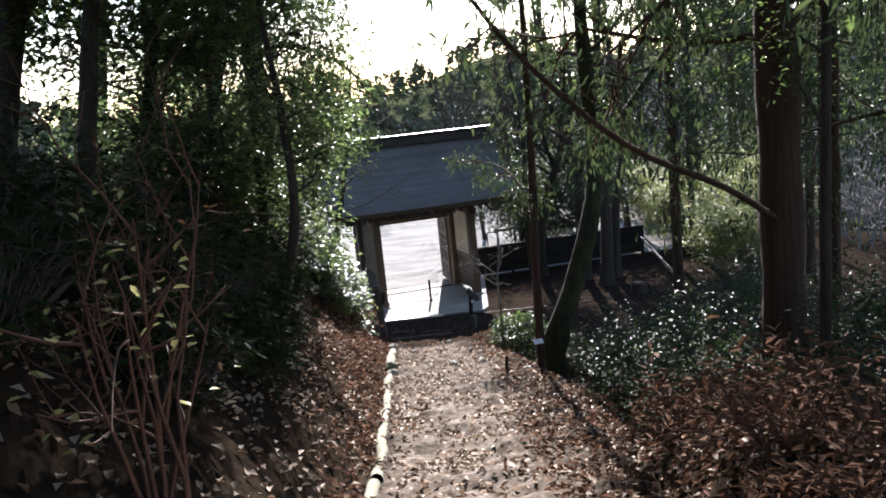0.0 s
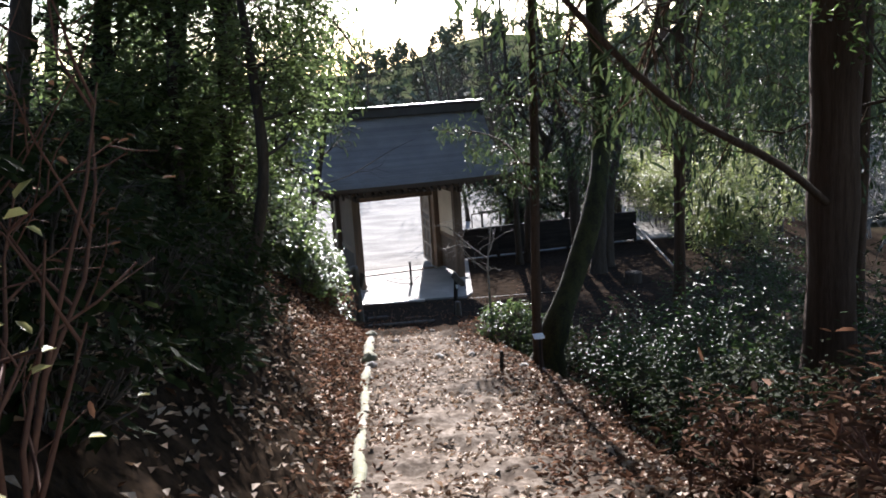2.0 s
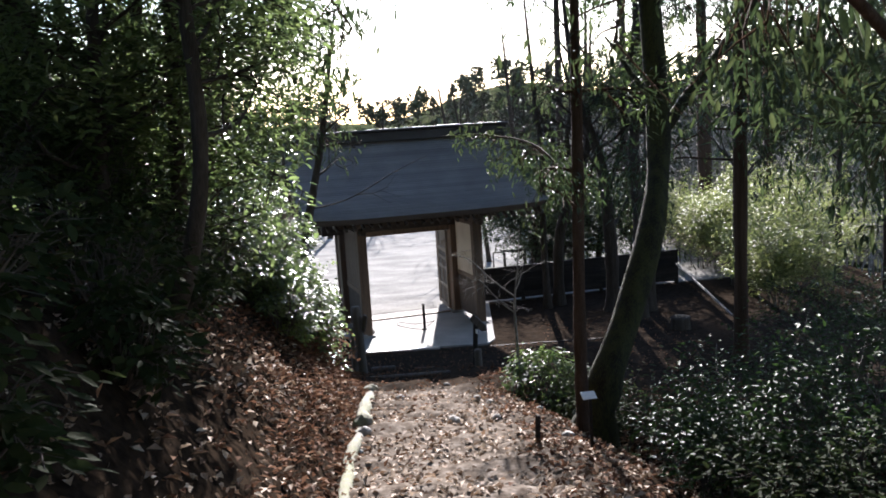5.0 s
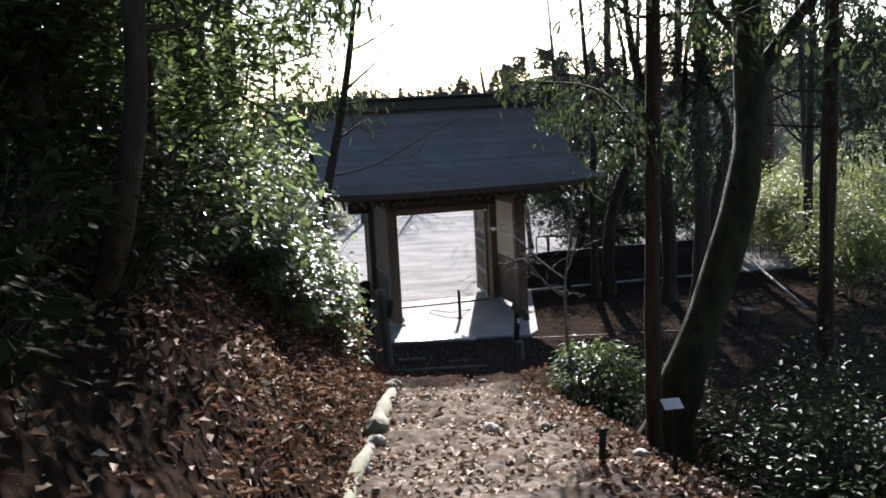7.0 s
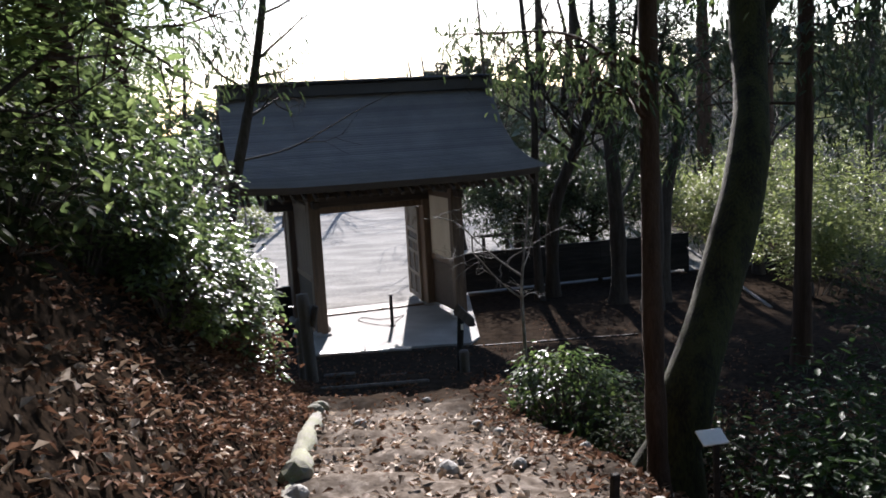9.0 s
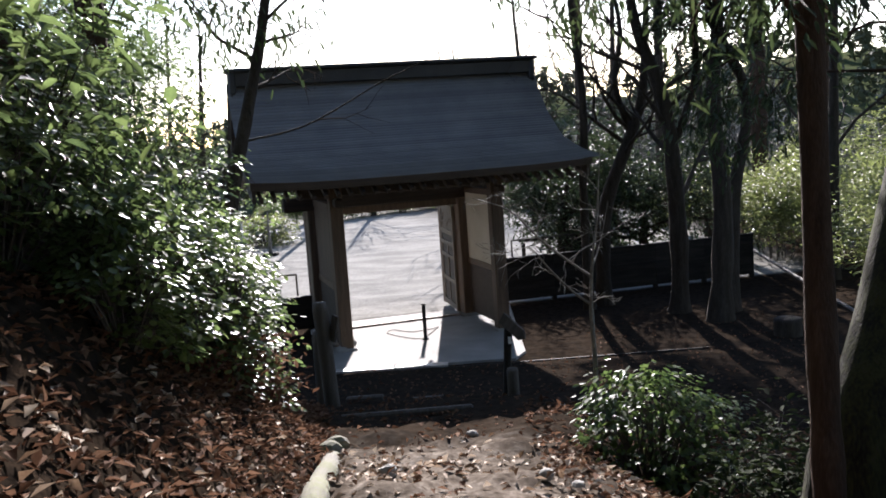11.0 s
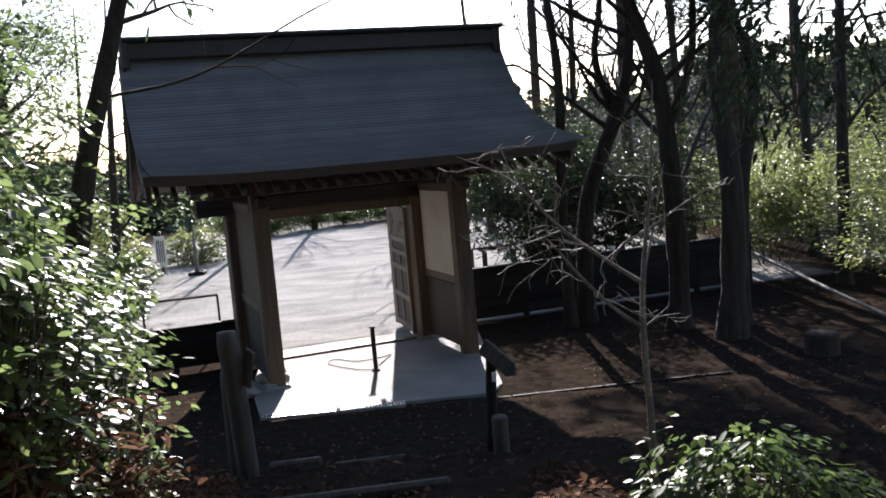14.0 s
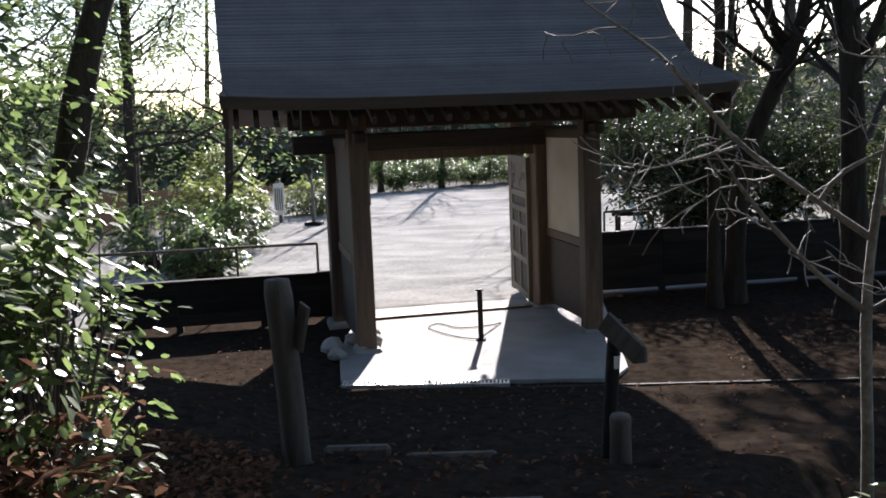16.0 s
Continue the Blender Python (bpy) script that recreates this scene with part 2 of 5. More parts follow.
def tubes(lines, sides=6):
    """Round tapered tubes along lines of (points, radii), as verts and quads."""
    verts, quads, base = [], [], 0
    ang = np.linspace(0, 2 * np.pi, sides, endpoint=False)
    ca, sa = np.cos(ang), np.sin(ang)
    ring = np.arange(sides)
    for pts, rad in lines:
        pts, rad = np.asarray(pts, float), np.asarray(rad, float)
        tan = np.gradient(pts, axis=0)
        tan /= np.linalg.norm(tan, axis=1)[:, None] + 1e-9
        ref = np.array([1.0, 0.0, 0.0]) if abs(tan[0, 0]) < 0.8 else np.array([0.0, 1.0, 0.0])
        u = np.cross(tan, ref)
        u /= np.linalg.norm(u, axis=1)[:, None] + 1e-9
        v = np.cross(tan, u)
        rings = pts[:, None, :] + rad[:, None, None] * (u[:, None, :] * ca[None, :, None] + v[:, None, :] * sa[None, :, None])
        n = len(pts)
        verts.append(rings.reshape(-1, 3))
        for i in range(n - 1):
            a, b = base + i * sides + ring, base + i * sides + np.roll(ring, -1)
            quads.append(np.stack([a, b, b + sides, a + sides], 1))
        base += n * sides
    return np.concatenate(verts), np.concatenate(quads)


def leaf_mesh(name, centres, ways, length, width, mat, rng, fold=0.25, facing=None, plain=False):
    """Pointed leaves folded along the midrib; plain ones have four corners."""
    n = len(centres)
    d = ways / (np.linalg.norm(ways, axis=1)[:, None] + 1e-9)
    up = rng.normal(size=(n, 3)) * 0.28 + (np.array([0, 0, 1.0]) if facing is None else facing)
    s = np.cross(d, up)
    s /= np.linalg.norm(s, axis=1)[:, None] + 1e-9
    nrm = np.cross(s, d)
    ln = (length * rng.uniform(0.6, 1.25, n))[:, None]
    w = (width * rng.uniform(0.7, 1.2, n))[:, None]
    a = centres
    t = centres + d * ln - nrm * ln * 0.12
    if plain:
        b = centres + d * ln * 0.45 + s * w * 0.5 + nrm * w * fold
        c = centres + d * ln * 0.45 - s * w * 0.5 + nrm * w * fold
        k = np.arange(n)[:, None] * 4
        tris = np.concatenate([k + np.array([[0, 1, 2]]), k + np.array([[0, 2, 3]])], 0)
        return mesh_of(name, np.stack([a, b, t, c], 1).reshape(-1, 3), tris, mat)
    rim = [centres + d * ln * f + s * w * g * 0.5 + nrm * (w * fold * abs(g) - ln * 0.12 * f * f) for f, g in ((0.24, 0.82), (0.66, 0.86), (0.66, -0.86), (0.24, -0.82))]
    k = np.arange(n)[:, None] * 6
    quads = np.concatenate([k + np.array([[0, 1, 2, 3]]), k + np.array([[0, 3, 4, 5]])], 0)
    return mesh_of(name, np.stack([a, rim[0], rim[1], t, rim[2], rim[3]], 1).reshape(-1, 3), quads, mat)


def spline(points, radii, n=14):
    """A smooth line with its radii through a few points."""
    p = [Vector(q) for q in points]
    p = [p[0] * 2 - p[1]] + p + [p[-1] * 2 - p[-2]]
    out, rad = [], []
    m = len(points) - 1
    for i in range(n + 1):
        f = min(i / n * m, m - 1e-6)
        k, u = int(f), f - int(f)
        a, b, c, d = p[k:k + 4]
        out.append(tuple(0.5 * ((2 * b) + (c - a) * u + (2 * a - 5 * b + 4 * c - d) * u * u + (3 * b - a - 3 * c + d) * u ** 3)))
        rad.append(radii[k] * (1 - u) + radii[k + 1] * u)
    return np.array(out), np.array(rad)
# ---- the lie of the land ----
def log_line(y):
    return np.interp(y, [-45, -28, -19.2, -15.5, -13, -7.5, -3, 0], [2.0, 1.3, 0.9, 0.62, 0.45, 0.06, -0.75, -1.2])


def path_right(y):
    return np.interp(y, [-45, -28, -19.5, -12.6, -10.5, -8, -4, 0], [4.2, 3.3, 2.85, 2.72, 2.5, 1.9, 2.6, 6.0])


def path_height(y):
    return np.interp(y, [-90, -45, -27.5, -24, -20.5, -18, -14.2, -11, -9.5, -7.6, -6.6, -5.0, -3.5, -3.3, -0.6, 0.0, 40.0],
                     [13.0, 9.0, 5.14, 4.45, 3.46, 2.93, 2.25, 1.76, 1.5, 1.16, 1.0, 0.72, 0.46, 0.33, 0.06, -0.04, -0.12])


def step(a, b, v):
    u = np.clip((v - a) / (b - a), 0, 1)
    return u * u * (3 - 2 * u)


def land(x, y):
    """Height of the ground, by arrays."""
    x, y = np.asarray(x, float), np.asarray(y, float)
    z = path_height(y) + 0 * x
    d = np.maximum(log_line(y) - 0.1 - x, 0)
    bank = np.where(d < 1.5, 1.15 * d, 1.725 + 0.35 * (d - 1.5))
    bank = np.minimum(bank, 4.5) * (1 - step(-9.5, -3.0, y)) + 0.25 * np.minimum(d, 2) * step(-6, -3, y) * (1 - step(-2, 1, y))
    e = np.maximum(x - path_right(y), 0)
    low = np.interp(y, [-90, -30, -18, -13, -9, -5, 0, 40], [12.0, 5.0, 2.2, 0.95, 0.5, 0.25, -0.03, -0.12])
    drop = np.minimum(0.62 * e, np.maximum(z - low, 0)) * step(-24, -14, y) + 0.12 * e * (1 - step(-24, -14, y))
    drop = np.minimum(drop, np.maximum(z - low, 0) + 1.5)
    valley = 7.0 * step(9.0, 34.0, x) * (1 - step(60, 120, y)) + 5.0 * step(38, 70, y)
    far = np.hypot(x, y)
    az = np.arctan2(x, np.maximum(y, 1e-3))
    hills = step(110, 330, far) * (y > 0) * (13 + 22 * np.exp(-((az - 0.5) / 0.26) ** 2) + 5 * np.sin(az * 9 + 1) + 3 * np.sin(az * 23))
    heap = 0.8 * np.exp(-((x - 4.1) / 0.95) ** 2 - ((y + 20.6) / 2.0) ** 2) * step(0.0, 0.7, e)
    z = z + bank - drop - valley + hills + heap
    rough = 0.035 * np.sin(3.1 * x + 1.3 * np.sin(1.7 * y)) * np.sin(2.7 * y + 0.8 * np.sin(2.3 * x)) + 0.02 * np.sin(7.3 * x + 2.1 * y) * np.sin(6.1 * y - 1.7 * x)
    wild = 1 - step(-3.2, -1.0, y)
    return z + rough * (0.25 + 0.75 * wild) + 0.12 * wild * step(0.2, 1.5, d) * np.sin(1.9 * y + x) * np.sin(2.9 * x)


def ground_at(x, y):
    return float(land(np.array([x]), np.array([y]))[0])


def build_ground():
    def line(near0, near1, dx, far0, far1):
        mid = np.arange(near0, near1, dx)
        lo = near0 - np.geomspace(0.4, near0 - far0, 34)[::-1]
        hi = near1 + np.geomspace(0.4, far1 - near1, 34) - dx
        return np.concatenate([lo, mid, hi])

    xs, ys = line(-5.0, 9.0, 0.11, -700, 700), line(-30.0, 7.0, 0.12, -400, 800)
    gx, gy = np.meshgrid(xs, ys)
    rng = np.random.default_rng(5)
    gz = land(gx, gy)
    near = (gy < -2.5) & (gy > -29) & (np.abs(gx - 1.5) < 6)
    gz = gz + near * rng.normal(0, 0.013, gz.shape)
    trodden = (gx > log_line(gy)) & (gx < path_right(gy) + 0.6) & (gy < -6.5) & (gy > -29)
    gz = gz + trodden * 0.03 * (np.sin(5.6 * gy + 1.4 * np.sin(1.9 * gx + 0.8 * gy)) * np.sin(2.3 * gx + 0.9 * gy) + 0.6 * np.sin(9.7 * gy - 3.1 * gx))
    nx, ny = len(xs), len(ys)
    idx = np.arange(nx * ny).reshape(ny, nx)
    quads = np.stack([idx[:-1, :-1], idx[:-1, 1:], idx[1:, 1:], idx[1:, :-1]], -1).reshape(-1, 4)
    me = mesh_of("ground", np.stack([gx, gy, gz], -1).reshape(-1, 3), quads, M_GROUND, True)
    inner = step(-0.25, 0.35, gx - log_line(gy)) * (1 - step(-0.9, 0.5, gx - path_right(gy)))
    # path tone stops near y -7, painting in the shade before the gate
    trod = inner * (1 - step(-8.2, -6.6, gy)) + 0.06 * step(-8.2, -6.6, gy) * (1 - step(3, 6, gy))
    court = step(4.75, 5.1, gy - 0.256 * gx) * (1 - step(31, 33, gy + 0.4 * gx)) * step(-12, -8, gx) * (1 - step(8.5, 11, gx))
    woods = step(45, 110, np.hypot(gx, gy))
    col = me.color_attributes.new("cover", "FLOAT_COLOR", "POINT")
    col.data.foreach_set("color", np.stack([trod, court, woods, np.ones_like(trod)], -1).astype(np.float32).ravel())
    return tagged(new("ground", me), "leaf-strewn earth path running down to a pale gravel court", "ground", kind="structure")


build_ground()
# ---- the gate ----
GATE_AT, GATE_TURN = (0.086, 3.071, 0.0), 17.6
ROOF_Y = [0.0, 0.1, 0.26, 0.62, 1.23, 1.9, 2.58]
ROOF_Z = [5.02, 4.86, 4.62, 4.13, 3.63, 3.36, 3.19]


def roof_height(s):
    """Height of the roof's skin at s metres from the ridge."""
    return float(np.interp(s, ROOF_Y, ROOF_Z))


def roof_slope(side, name, parent, half, reach, courses, drop, flare=0.0):
    """A concave slope laid in overlapping courses of shingle, each a thin stepped strip with a slightly ragged lower edge."""
    rng = np.random.default_rng(int(side) + 7)
    s = np.linspace(0.0, 2.58, 90)
    z = np.interp(s, ROOF_Y, ROOF_Z)
    for _ in range(6):
        z[1:-1] = (z[:-2] + 2 * z[1:-1] + z[2:]) / 4
    arc = np.concatenate([[0], np.cumsum(np.hypot(np.diff(s), np.diff(z)))])
    cuts = np.linspace(0, arc[-1], courses + 1)
    cs, cz = np.interp(cuts, arc, s), np.interp(cuts, arc, z)
    cs = cs * reach / 2.58
    cz = cz - drop * (cs / reach) ** 2
    cols = 26
    xs = np.linspace(-half, half, cols)
    lift = 0.07 * (np.abs(xs) / half) ** 4
    slope = piece(name, None, parent, "grey shingle slope laid in fine courses")
    t = 0.02
    for i in range(courses):
        over = rng.normal(0, 0.003, cols)
        k0, k1 = lift * (cs[i] / reach) ** 2, lift * (cs[i + 1] / reach) ** 2
        x0, x1 = (xs + flare * (c / reach) ** 2.2 * np.where(xs > 0, xs / half, 0.6 * np.abs(xs) / half) for c in (cs[i], cs[i + 1]))
        verts = np.concatenate([np.stack([x0, np.full(cols, side * cs[i]), cz[i] + k0], 1), np.stack([x1, side * (cs[i + 1] + over), cz[i + 1] + t + k1], 1),
                                np.stack([x1, side * (cs[i + 1] + over), cz[i + 1] - 0.006 + k1], 1)])
        a = np.concatenate([np.arange(cols - 1), cols + np.arange(cols - 1)])
        quads = np.stack([a, a + 1, a + 1 + cols, a + cols], 1)
        piece("shingle_course", mesh_of("shingle_course", verts, quads if side < 0 else quads[:, ::-1], M_ROOF), slope)
    return slope


def eave_strip(side, parent, half, y, z, thick, mat, name, inset=0.0):
    """The thick curved edge board under the eaves, lifting a little at the corners."""
    bm = bmesh.new()
    cols = 28
    rows = []
    for i in range(cols + 1):
        x = -half + 2 * half * i / cols
        k = 0.07 * (abs(x) / half) ** 4
        rows.append([bm.verts.new((x, side * a, b + k)) for a, b in ((y, z), (y - 0.02, z - thick), (y - 0.34, z - thick + 0.06), (y - 0.34, z + 0.06))])
    for a, b in zip(rows, rows[1:]):
        for j in range(4):
            bm.faces.new((a[j], b[j], b[(j + 1) % 4], a[(j + 1) % 4]))
    bm.faces.new(rows[0])
    bm.faces.new(rows[-1][::-1])
    bmesh.ops.recalc_face_normals(bm, faces=bm.faces)
    return part(name, bm, mat, parent)


def bargeboard(x, parent):
    """Curved board that closes a gable, following both slopes."""
    bm = bmesh.new()
    rows = []
    for i in range(-24, 25):
        s = abs(i) / 24 * (2.5 if i < 0 else 2.8)
        z = roof_height(min(s, 2.58)) - 0.06 - (0.12 * (s / 2.8) ** 2 if i > 0 else 0)
        y = s if i > 0 else -s
        rows.append([bm.verts.new((x + dx, y, z + dz)) for dx, dz in ((-0.03, 0), (0.03, 0), (0.03, -0.24), (-0.03, -0.24))])
    for a, b in zip(rows, rows[1:]):
        for j in range(4):
            bm.faces.new((a[j], b[j], b[(j + 1) % 4], a[(j + 1) % 4]))
    bm.faces.new(rows[0])
    bm.faces.new(rows[-1][::-1])
    bmesh.ops.recalc_face_normals(bm, faces=bm.faces)
    return part("bargeboard", bm, M_BEAM, parent)


def door_leaf(parent):
    """A panelled leaf, hinged on its left edge (x from 0), standing along x, 2.25 m high."""
    w, h, t = 1.36, 2.24, 0.07
    leaf = piece("door", None, parent, "weathered panelled door leaf, swung open")
    for x in (0.05, w - 0.05):
        part("stile", box(0.1, t, h, (x, 0, 0.06), 0.006), M_DOOR, leaf)
    for z, d in ((0.06, 0.12), (0.62, 0.09), (1.14, 0.09), (1.42, 0.09), (1.66, 0.1), (2.2, 0.1)):
        part("rail", box(w - 0.2, t, d, (w / 2, 0, z), 0.006), M_DOOR, leaf)
    for z0, z1 in ((0.71, 1.14), (0.18, 0.62), (1.23, 1.42)):
        part("muntin", box(0.08, t * 0.9, z1 - z0, (w / 2, 0, z0), 0.005), M_DOOR, leaf)
        for x in (w * 0.28, w * 0.72):
            part("panel", box(w / 2 - 0.15, 0.025, z1 - z0, (x, 0, z0), 0.004), M_BEAM, leaf)
    part("panel", box(w - 0.2, 0.025, 0.16, (w / 2, 0, 1.5), 0.004), M_BEAM, leaf)
    bm = box(w - 0.2, 0.03, 0.44, (w / 2, 0, 1.76), 0.004)
    rng = random.Random(3)
    for k in range(16):
        r = rng.uniform(0.04, 0.085)
        bmesh.ops.create_icosphere(bm, subdivisions=1, radius=r, matrix=pose(w / 2 + rng.uniform(-0.48, 0.48), rng.uniform(-0.02, 0.02), 1.98 + rng.uniform(-0.15, 0.15)) @ Matrix.Diagonal((1.3, 0.45, 0.8, 1)))
    part("carved_panel", bm, M_DOOR, leaf, "openwork carving of leaves")
    return leaf


def build_gate():
    g = thing("temple_gate", "roofed wooden gate with grey shingle roof and open doors", "gate", GATE_AT, GATE_TURN)
    for x in (-1.52, 1.62):
        part("main_post", box(0.3, 0.36, 2.95, (x, 0.78, 0.03), 0.02), M_WOOD, g)
        part("post_stone", box(0.46, 0.5, 0.13, (x, 0.78, -0.08), 0.03), M_STONE, g)
    for x in (-1.42, 1.66):
        part("front_post", box(0.24, 0.24, 3.0, (x, -1.12, 0.03), 0.015), M_WOOD, g)
        part("post_stone", box(0.36, 0.36, 0.13, (x, -1.12, -0.08), 0.03), M_STONE, g)
        part("rear_post", box(0.22, 0.22, 3.0, (x, 2.05 if x < 0 else 2.3, 0.03), 0.015), M_WOOD, g)
    part("lintel_beam", box(4.3, 0.3, 0.27, (0.02, 0.72, 2.5), 0.02), M_BEAM, g)
    part("head_rail", box(2.82, 0.16, 0.14, (0.05, 0.76, 2.358), 0.01), M_WOOD, g)
    part("front_beam", box(4.4, 0.2, 0.26, (0.1, -1.12, 2.84), 0.015), M_BEAM, g)
    part("rear_beam", box(4.4, 0.2, 0.26, (0.1, 2.1, 2.84), 0.015), M_BEAM, g)
    for x in (-1.52, 0.05, 1.62):
        part("cross_beam", box(0.2, 3.9, 0.24, (x, 0.4, 3.1), 0.015), M_BEAM, g)
        part("strut", box(0.16, 0.16, 1.2, (x, 0.1, 3.34), 0.01), M_BEAM, g)
    for y, z in ((-1.12, 3.4), (0.0, 4.5), (2.1, 3.3)):
        part("purlin", box(5.7, 0.2, 0.2, (0, y, z), 0.015), M_BEAM, g)
    # rafters, thin and closely set, running down both slopes
    run = math.hypot(1.5, 0.62)
    for i in range(28):
        x = -2.87 + 5.74 * i / 27
        part("rafter", box(0.06, run, 0.075, (x, -1.78, 3.2), 0.004, (math.degrees(math.atan2(0.6, 1.5)), 0, 0)), M_BEAM, g)
    for i in range(0, 28, 3):
        x = -2.87 + 5.74 * i / 27
        part("rafter", box(0.06, 1.7, 0.075, (x, 2.1, 3.12), 0.004, (-22, 0, 0)), M_WOOD, g)
    roof_slope(-1, "front_slope", g, 3.05, 2.58, 46, 0.0, 0.18)
    roof_slope(1, "rear_slope", g, 3.05, 2.9, 46, 0.16)
    eave_strip(-1, g, 3.03, 2.58, 3.185, 0.13, M_BEAM, "eave_board")
    eave_strip(1, g, 3.03, 2.9, 3.02, 0.13, M_BEAM, "eave_board")
    # dark boarding under the skin
    bm = bmesh.new()
    for side, reach in ((-1, 2.3), (1, 2.6)):
        prev = None
        for i in range(13):
            s = reach * i / 12
            z = roof_height(min(s, 2.58)) - 0.11 - (0.12 * (s / 2.8) ** 2 if side > 0 else 0)
            row = [bm.verts.new((x, side * s, z)) for x in (-2.95, 2.95)]
            low = [bm.verts.new((x, side * s, z - 0.02)) for x in (-2.95, 2.95)]
            if prev:
                bm.faces.new((prev[0][0], prev[0][1], row[1], row[0]))
                bm.faces.new((prev[1][0], prev[1][1], low[1], low[0]))
            prev = (row, low)
    part("roof_boarding", bm, M_BEAM, g)
    for x in (-2.98, 2.98):
        bargeboard(x, g)
        bm = box(0.06, 0.34, 0.5, (x, 0, 4.32), 0.03)
        part("gable_pendant", bm, M_BEAM, g)
    part("ridge_box", box(5.9, 0.34, 0.26, (0, 0, 4.94), 0.02), M_RIDGE, g)
    part("ridge_cap", box(6.16, 0.5, 0.07, (0, 0, 5.2), 0.025), M_RIDGE, g, "weathered metal ridge capping")
    for x in (-2.96, 2.96):
        part("ridge_end", box(0.12, 0.44, 0.42, (x, 0, 4.8), 0.03), M_RIDGE, g)
    # plastered side panels between front and main posts
    for x in (-1.5, 1.66):
        part("plaster_panel", box(0.07, 1.54, 1.36, (x, -0.2, 1.24), 0.004), M_PLASTER if x > 0 else M_WOOD, g, "cream plaster panel" if x > 0 else "boarded side panel")
        part("lower_panel", box(0.05, 1.54, 1.0, (x, -0.2, 0.1), 0.004), M_BEAM, g, "dark boarded lower panel")
        part("panel_rail", box(0.1, 1.62, 0.12, (x, -0.2, 1.12), 0.006), M_WOOD, g)
        part("panel_rail", box(0.1, 1.62, 0.12, (x, -0.2, 2.6), 0.006), M_WOOD, g)
    for x in (-1.42, 1.66):
        part("bracket", box(0.14, 0.5, 0.16, (x, -1.3, 2.66), 0.03), M_BEAM, g)
    right = door_leaf(g)
    right.matrix_basis = pose(1.44, 0.92, 0, 0, 0, 84)
    left = door_leaf(g)
    left.matrix_basis = pose(-1.34, 0.92, 0, 0, 0, 95)
    part("threshold", box(2.76, 0.16, 0.05, (0.05, 0.8, -0.012), 0.01), M_WOOD, g)
    return g


build_gate()


def slab(name, corners, top, thick, mat, label, category):
    bm = bmesh.new()
    a = [bm.verts.new((x, y, top)) for x, y in corners]
    b = [bm.verts.new((x, y, top - thick)) for x, y in corners]
    bm.faces.new(a)
    bm.faces.new(b[::-1])
    for i in range(len(a)):
        j = (i + 1) % len(a)
        bm.faces.new((a[j], a[i], b[i], b[j]))
    bmesh.ops.recalc_face_normals(bm, faces=bm.faces)
    bmesh.ops.bevel(bm, geom=list(bm.edges), offset=0.008, segments=1, affect="EDGES")
    return tagged(part(name, bm, mat), label, category, kind="structure")


slab("paving_apron", [(-0.98, 0.13), (2.1, 0.13), (2.3, 0.6), (2.3, 5.3), (-1.5, 4.2), (-1.3, 1.6)], 0.005, 0.2, M_CONCRETE, "worn concrete paving under the gate", "paving")


def build_drain():
    """Channel along the paving's front with a slotted grating."""
    d = thing("drain_channel", "slotted metal drain grating set along the paving edge", "drain", (0, 0.03, 0.0))
    part("kerb", box(7.2, 0.05, 0.12, (1.75, -0.1, -0.135), 0.008, (0, 0, 3.0)), M_FENCE, d)
    part("frame_rail", box(1.9, 0.02, 0.04, (0.0, -0.07, -0.03), 0.002), M_METAL, d)
    part("frame_rail", box(1.9, 0.02, 0.04, (0.0, 0.09, -0.03), 0.002), M_METAL, d)
    bar = box(0.022, 0.14, 0.03, (0, 0, 0), 0.0)
    me = bpy.data.meshes.new("grating_bar")
    bar.to_mesh(me)
    bar.free()
    me.materials.append(M_METAL)
    for i in range(44):
        piece("grating_bar", me, d, "", pose(-0.93 + i * 0.0432, 0.01, -0.025))
    part("channel_bed", box(1.9, 0.16, 0.02, (0, 0.01, -0.12), 0.0), M_INK, d)


build_drain()


def turned_post(name, height, radius, mat, parent, label="", lean=(0, 0), sides=18, dome=0.3):
    """A round timber post with a worn domed top and faint irregular sides."""
    rng = random.Random(name + str(height))
    bm = bmesh.new()
    rings = []
    levels = [0, 0.1, 0.35, 0.7, 0.93, 1.0]
    for k in levels:
        r = radius * (1 + rng.uniform(-0.03, 0.03)) * (1.0 if k < 1 else 0.86)
        rings.append([bm.verts.new((lean[0] * k + r * math.cos(a), lean[1] * k + r * math.sin(a), height * k)) for a in [2 * math.pi * i / sides for i in range(sides)]])
    top = bm.verts.new((lean[0], lean[1], height + radius * dome * 0.4))
    for a, b in zip(rings, rings[1:]):
        for i in range(sides):
            bm.faces.new((a[i], a[(i + 1) % sides], b[(i + 1) % sides], b[i]))
    for i in range(sides):
        bm.faces.new((rings[-1][i], rings[-1][(i + 1) % sides], top))
    bm.faces.new(rings[0][::-1])
    for f in bm.faces:
        f.smooth = True
    return part(name, bm, mat, parent, label)




